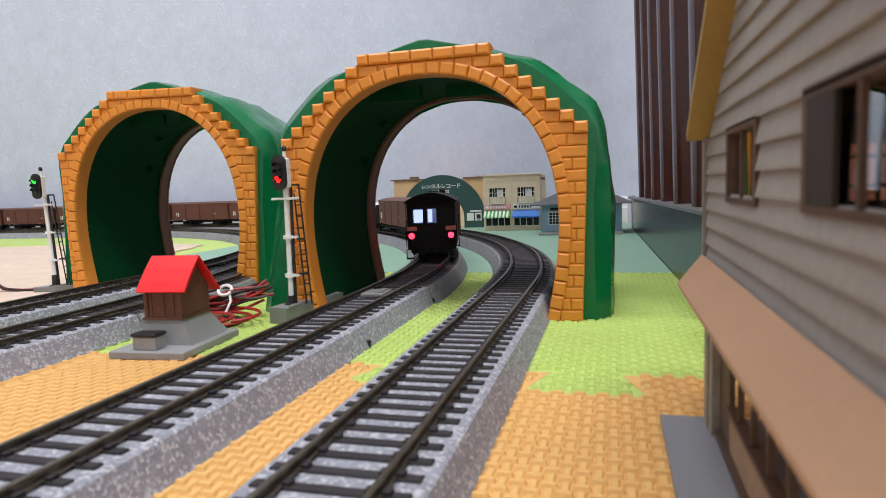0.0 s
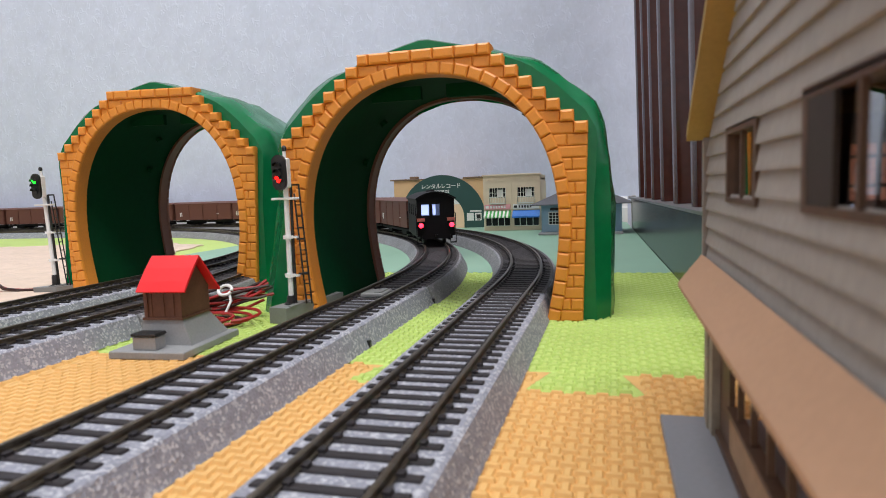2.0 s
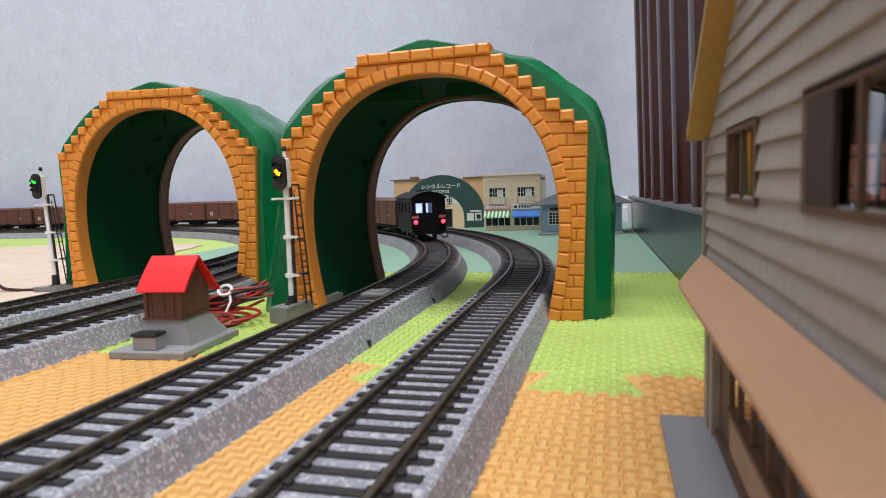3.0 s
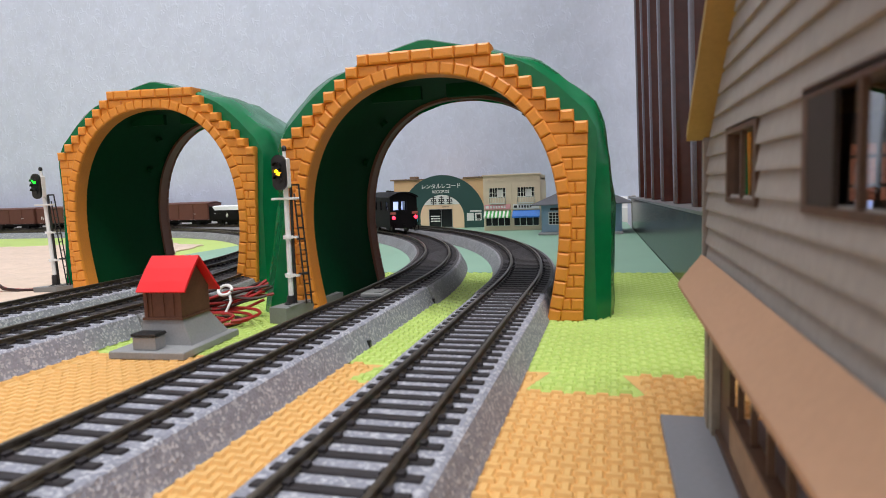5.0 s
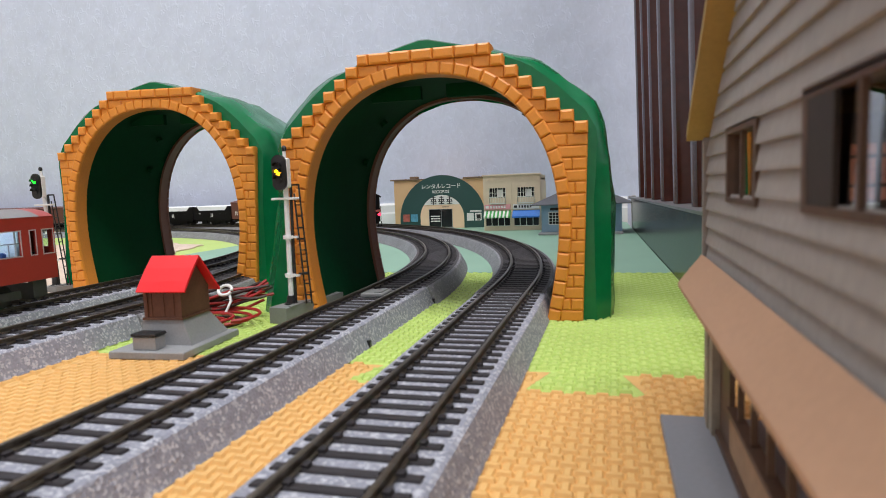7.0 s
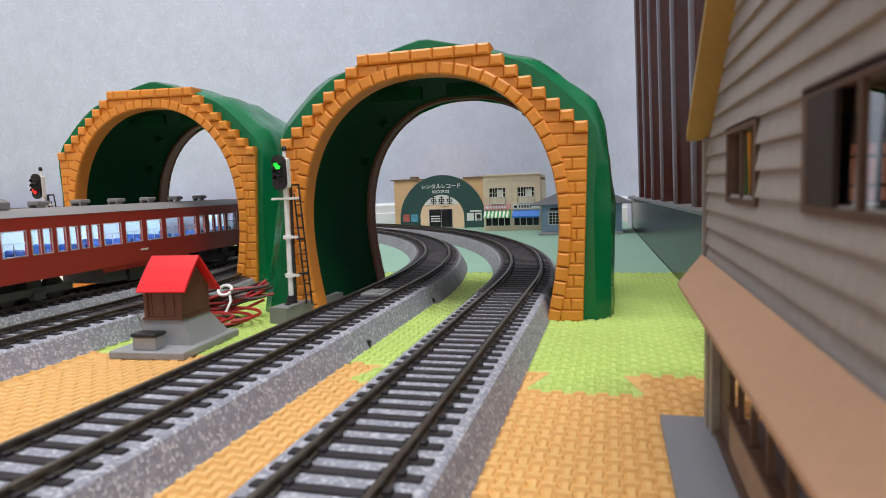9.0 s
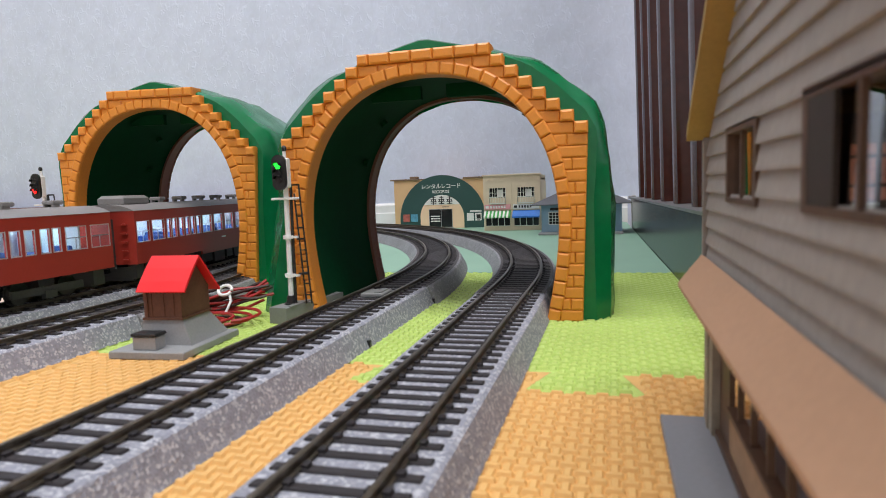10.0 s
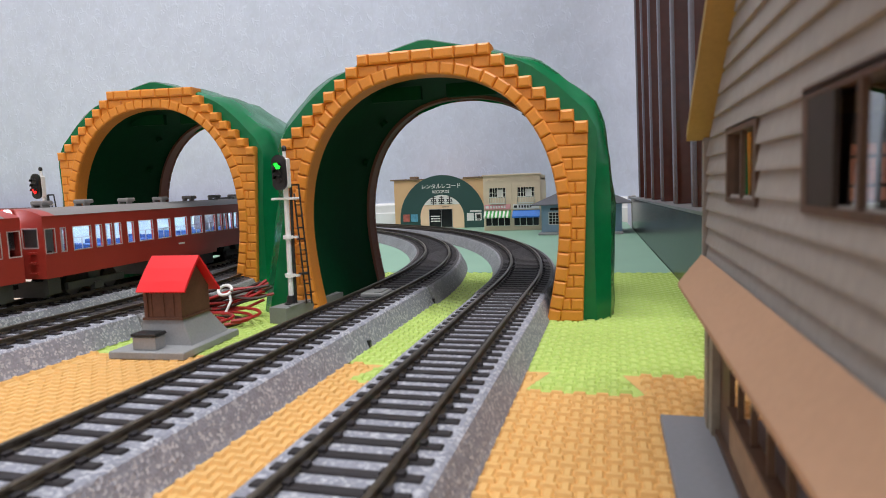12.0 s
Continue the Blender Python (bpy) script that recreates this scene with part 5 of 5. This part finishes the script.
            part("seat", Shape().box(x0, x1, y - 6, y + 1, 25, 31, 0.6).box(x0, x1, y + 1, y + 3, 25, 34.0 if i % 2 else 35.4, 0.6), SEAT, t)
    # white panels added inside so that the windows look bright
    part("side_lining", Shape().box(-w + 1.05, -w + 1.35, -h + 1.2, h - 1.2, 25, 48.5), CABIN, t, "white inner lining added to brighten the windows")
    part("centre_screen", Shape().box(-0.3, 0.3, h - 70, h - 30, 25, 47), CABIN, t)
    for d, ww in layout:
        for k in (-1, 1):
            p = part("pane", Shape().box(k * (w - 0.7) - 0.08, k * (w - 0.7) + 0.08, h - d - ww, h - d, zw0, zw1), CLEAR, t)
            p.visible_shadow = False
            o, a, b = k * (w + 0.06), h - d - ww, h - d
            ring = Shape().box(o - 0.1, o + 0.1, a - 0.45, a, zw0 - 0.45, zw1 + 0.45).box(o - 0.1, o + 0.1, b, b + 0.45, zw0 - 0.45, zw1 + 0.45)
            part("window_frame", ring.box(o - 0.1, o + 0.1, a, b, zw0 - 0.45, zw0).box(o - 0.1, o + 0.1, a, b, zw1, zw1 + 0.45), SILVER, p)
            if ww > 6:
                part("window_bar", Shape().box(k * (w - 0.45) - 0.15, k * (w - 0.45) + 0.15, h - d - ww, h - d, 38.7, 39.2).box(k * (w - 0.45) - 0.15, k * (w - 0.45) + 0.15, h - d - ww / 2 - 0.2, h - d - ww / 2 + 0.2, zw0, 38.7), STEEL, p)
    for k in (-1, 1):
        part("lettering_bars", Shape().box(k * (w + 0.05) - 0.05, k * (w + 0.05) + 0.05, -8, -2, 28.2, 29.2), AWN_WHITE, body)
        part("skirt", Shape().box(k * 15.6 - 0.5, k * 15.6 + 0.5, -34, 34, 19.5, 22), COACH, body)
    for i, (a, b) in enumerate(((-30, -16), (-13, 2), (5, 14), (17, 33))):
        part("equipment_box", Shape().box(-13.5, 13.5, a, b, 12.2 if i % 2 else 13.5, 22, 0.5), TRUCKGREY, t)
    for y in (-70, 70):
        bg = part("bogie", Shape().box(-12.8, -11.4, y - 19, y + 19, 14.6, 18).box(11.4, 12.8, y - 19, y + 19, 14.6, 18).box(-11, 11, y - 4, y + 4, 13.5, 22).box(-13.6, -11, y - 3, y + 3, 12.5, 16).box(11, 13.6, y - 3, y + 3, 12.5, 16), TRUCKGREY, t)
        for d in (-12.5, 12.5):
            wheelset(t, y + d, bg)
    for sg in (-1, 1):
        part("snow_plough", Shape().box(-10.5, 10.5, sg * (h - 6) - 1, sg * (h - 6) + 1, 12.6, 20), TRUCKGREY, t)
        for k in (-1, 1):
            part("step_bracket", Shape().box(k * 12.5 - 1.2, k * 12.5 + 1.2, sg * (h - 7) - 3.5, sg * (h - 7) + 3.5, 14, 21.9, 0.3), TRUCKGREY, t)
        coupler(t, sg * h if sg > 0 else -h - 2, 2)
    return t


MIDDLE = [(1.8, 11), (16, 11.4), (30.5, 3.9), (36.4, 4.3), (43.8, 4.6), (51, 4.3), (57.6, 4.2), (64.4, 4.6), (72, 11.5), (87.3, 11.5), (103.3, 11.5), (119.5, 11.2), (135.2, 11.2),
          (151, 4.4), (160.6, 4.4), (167.2, 3.9), (174.2, 3.8), (181.4, 11), (197.1, 2.6), (203.3, 5.2)]
LONG = [(209.5 - d - ww, ww) for d, ww in reversed(MIDDLE)]
car_a = coach("leading red railcar with lit windows and a grey roof tank", LONG, cab_front=True, tank_rear=True, air=(30, 55, 80, 105, 130, 155))
car_b = coach("second red railcar with lit windows and roof vents", MIDDLE, cab_rear=True, air=(14, 40, 70, 100, 130, 162, 188))
car_c = coach("last red railcar with a lit headlamp", LONG, cab_front=True, air=(30, 60, 90, 120, 150))

van = brake_van()
wagons = [box_wagon()]
for k in range(1, 10):
    wagons.append(copy_thing(wagons[0], Matrix.Identity(4)))
hoppers = [hopper_wagon()]
hoppers.append(copy_thing(hoppers[0], Matrix.Identity(4)))


# ---- what moves ----
def ride(ob, line, mid, half, speed, times):
    """Keys a vehicle whose middle is at mid millimetres along the line at 0 s, standing on two points half apart."""
    rows = []
    for t in times:
        s = mid + speed * t
        xa, ya, _ = line.at(s - half)
        xb, yb, _ = line.at(s + half)
        rows.append((t, mm((xa + xb) / 2, (ya + yb) / 2, 0, 0, 0, math.degrees(math.atan2(-(xb - xa), yb - ya)))))
    walk(ob, rows)


def switch(lamps, spells):
    """A bead shows at its lens in the spells given for its colour, and stands back inside the housing in the others."""
    for c, (ob, hx, z) in lamps.items():
        rows, lit = [], lambda t: any(a <= t < b for a, b in spells.get(c, ()))
        edges = sorted({0.0, 12.0, *[e for sp in spells.get(c, ()) for e in sp if 0 < e < 12]})
        here = lambda on: mm(hx, -5.2 if on else -1.2, z)
        for a, b in zip(edges, edges[1:]):
            on = lit((a + b) / 2)
            rows += [(a + (0.034 if a else 0), here(on)), (b - (0.034 if b < 12 else 0), here(on))]
        walk(ob, rows)


def motions():
    ticks = [0.5 * i for i in range(25)]
    # goods train on the inner track: brake van last, then two wagons, two hoppers and wagons to the front
    tail, speed = INNER.a + 82.0, 52.8
    ride(van, INNER, tail + 39, 20, speed, ticks)
    s = tail + 80
    train = wagons[:2] + hoppers + wagons[2:]
    for ob in train:
        long = 112.0 if ob in wagons else 75.0
        ride(ob, INNER, s + long / 2, long * 0.27, speed, ticks)
        s += long
    # red passenger train on the far track
    front, speed = 283.0 - 7.2 * 83.5, 83.5
    for k, ob in enumerate((car_a, car_b, car_c)):
        ride(ob, FAR, front - 104.75 - 217 * k, 70, speed, ticks)
    switch(lamps_near, {"red": [(0, 2.66)], "yellow": [(2.66, 7.1)], "green": [(7.1, 13)]})
    switch(lamps_far, {"green": [(0, 7.8)], "red": [(7.8, 13)]})


motions()
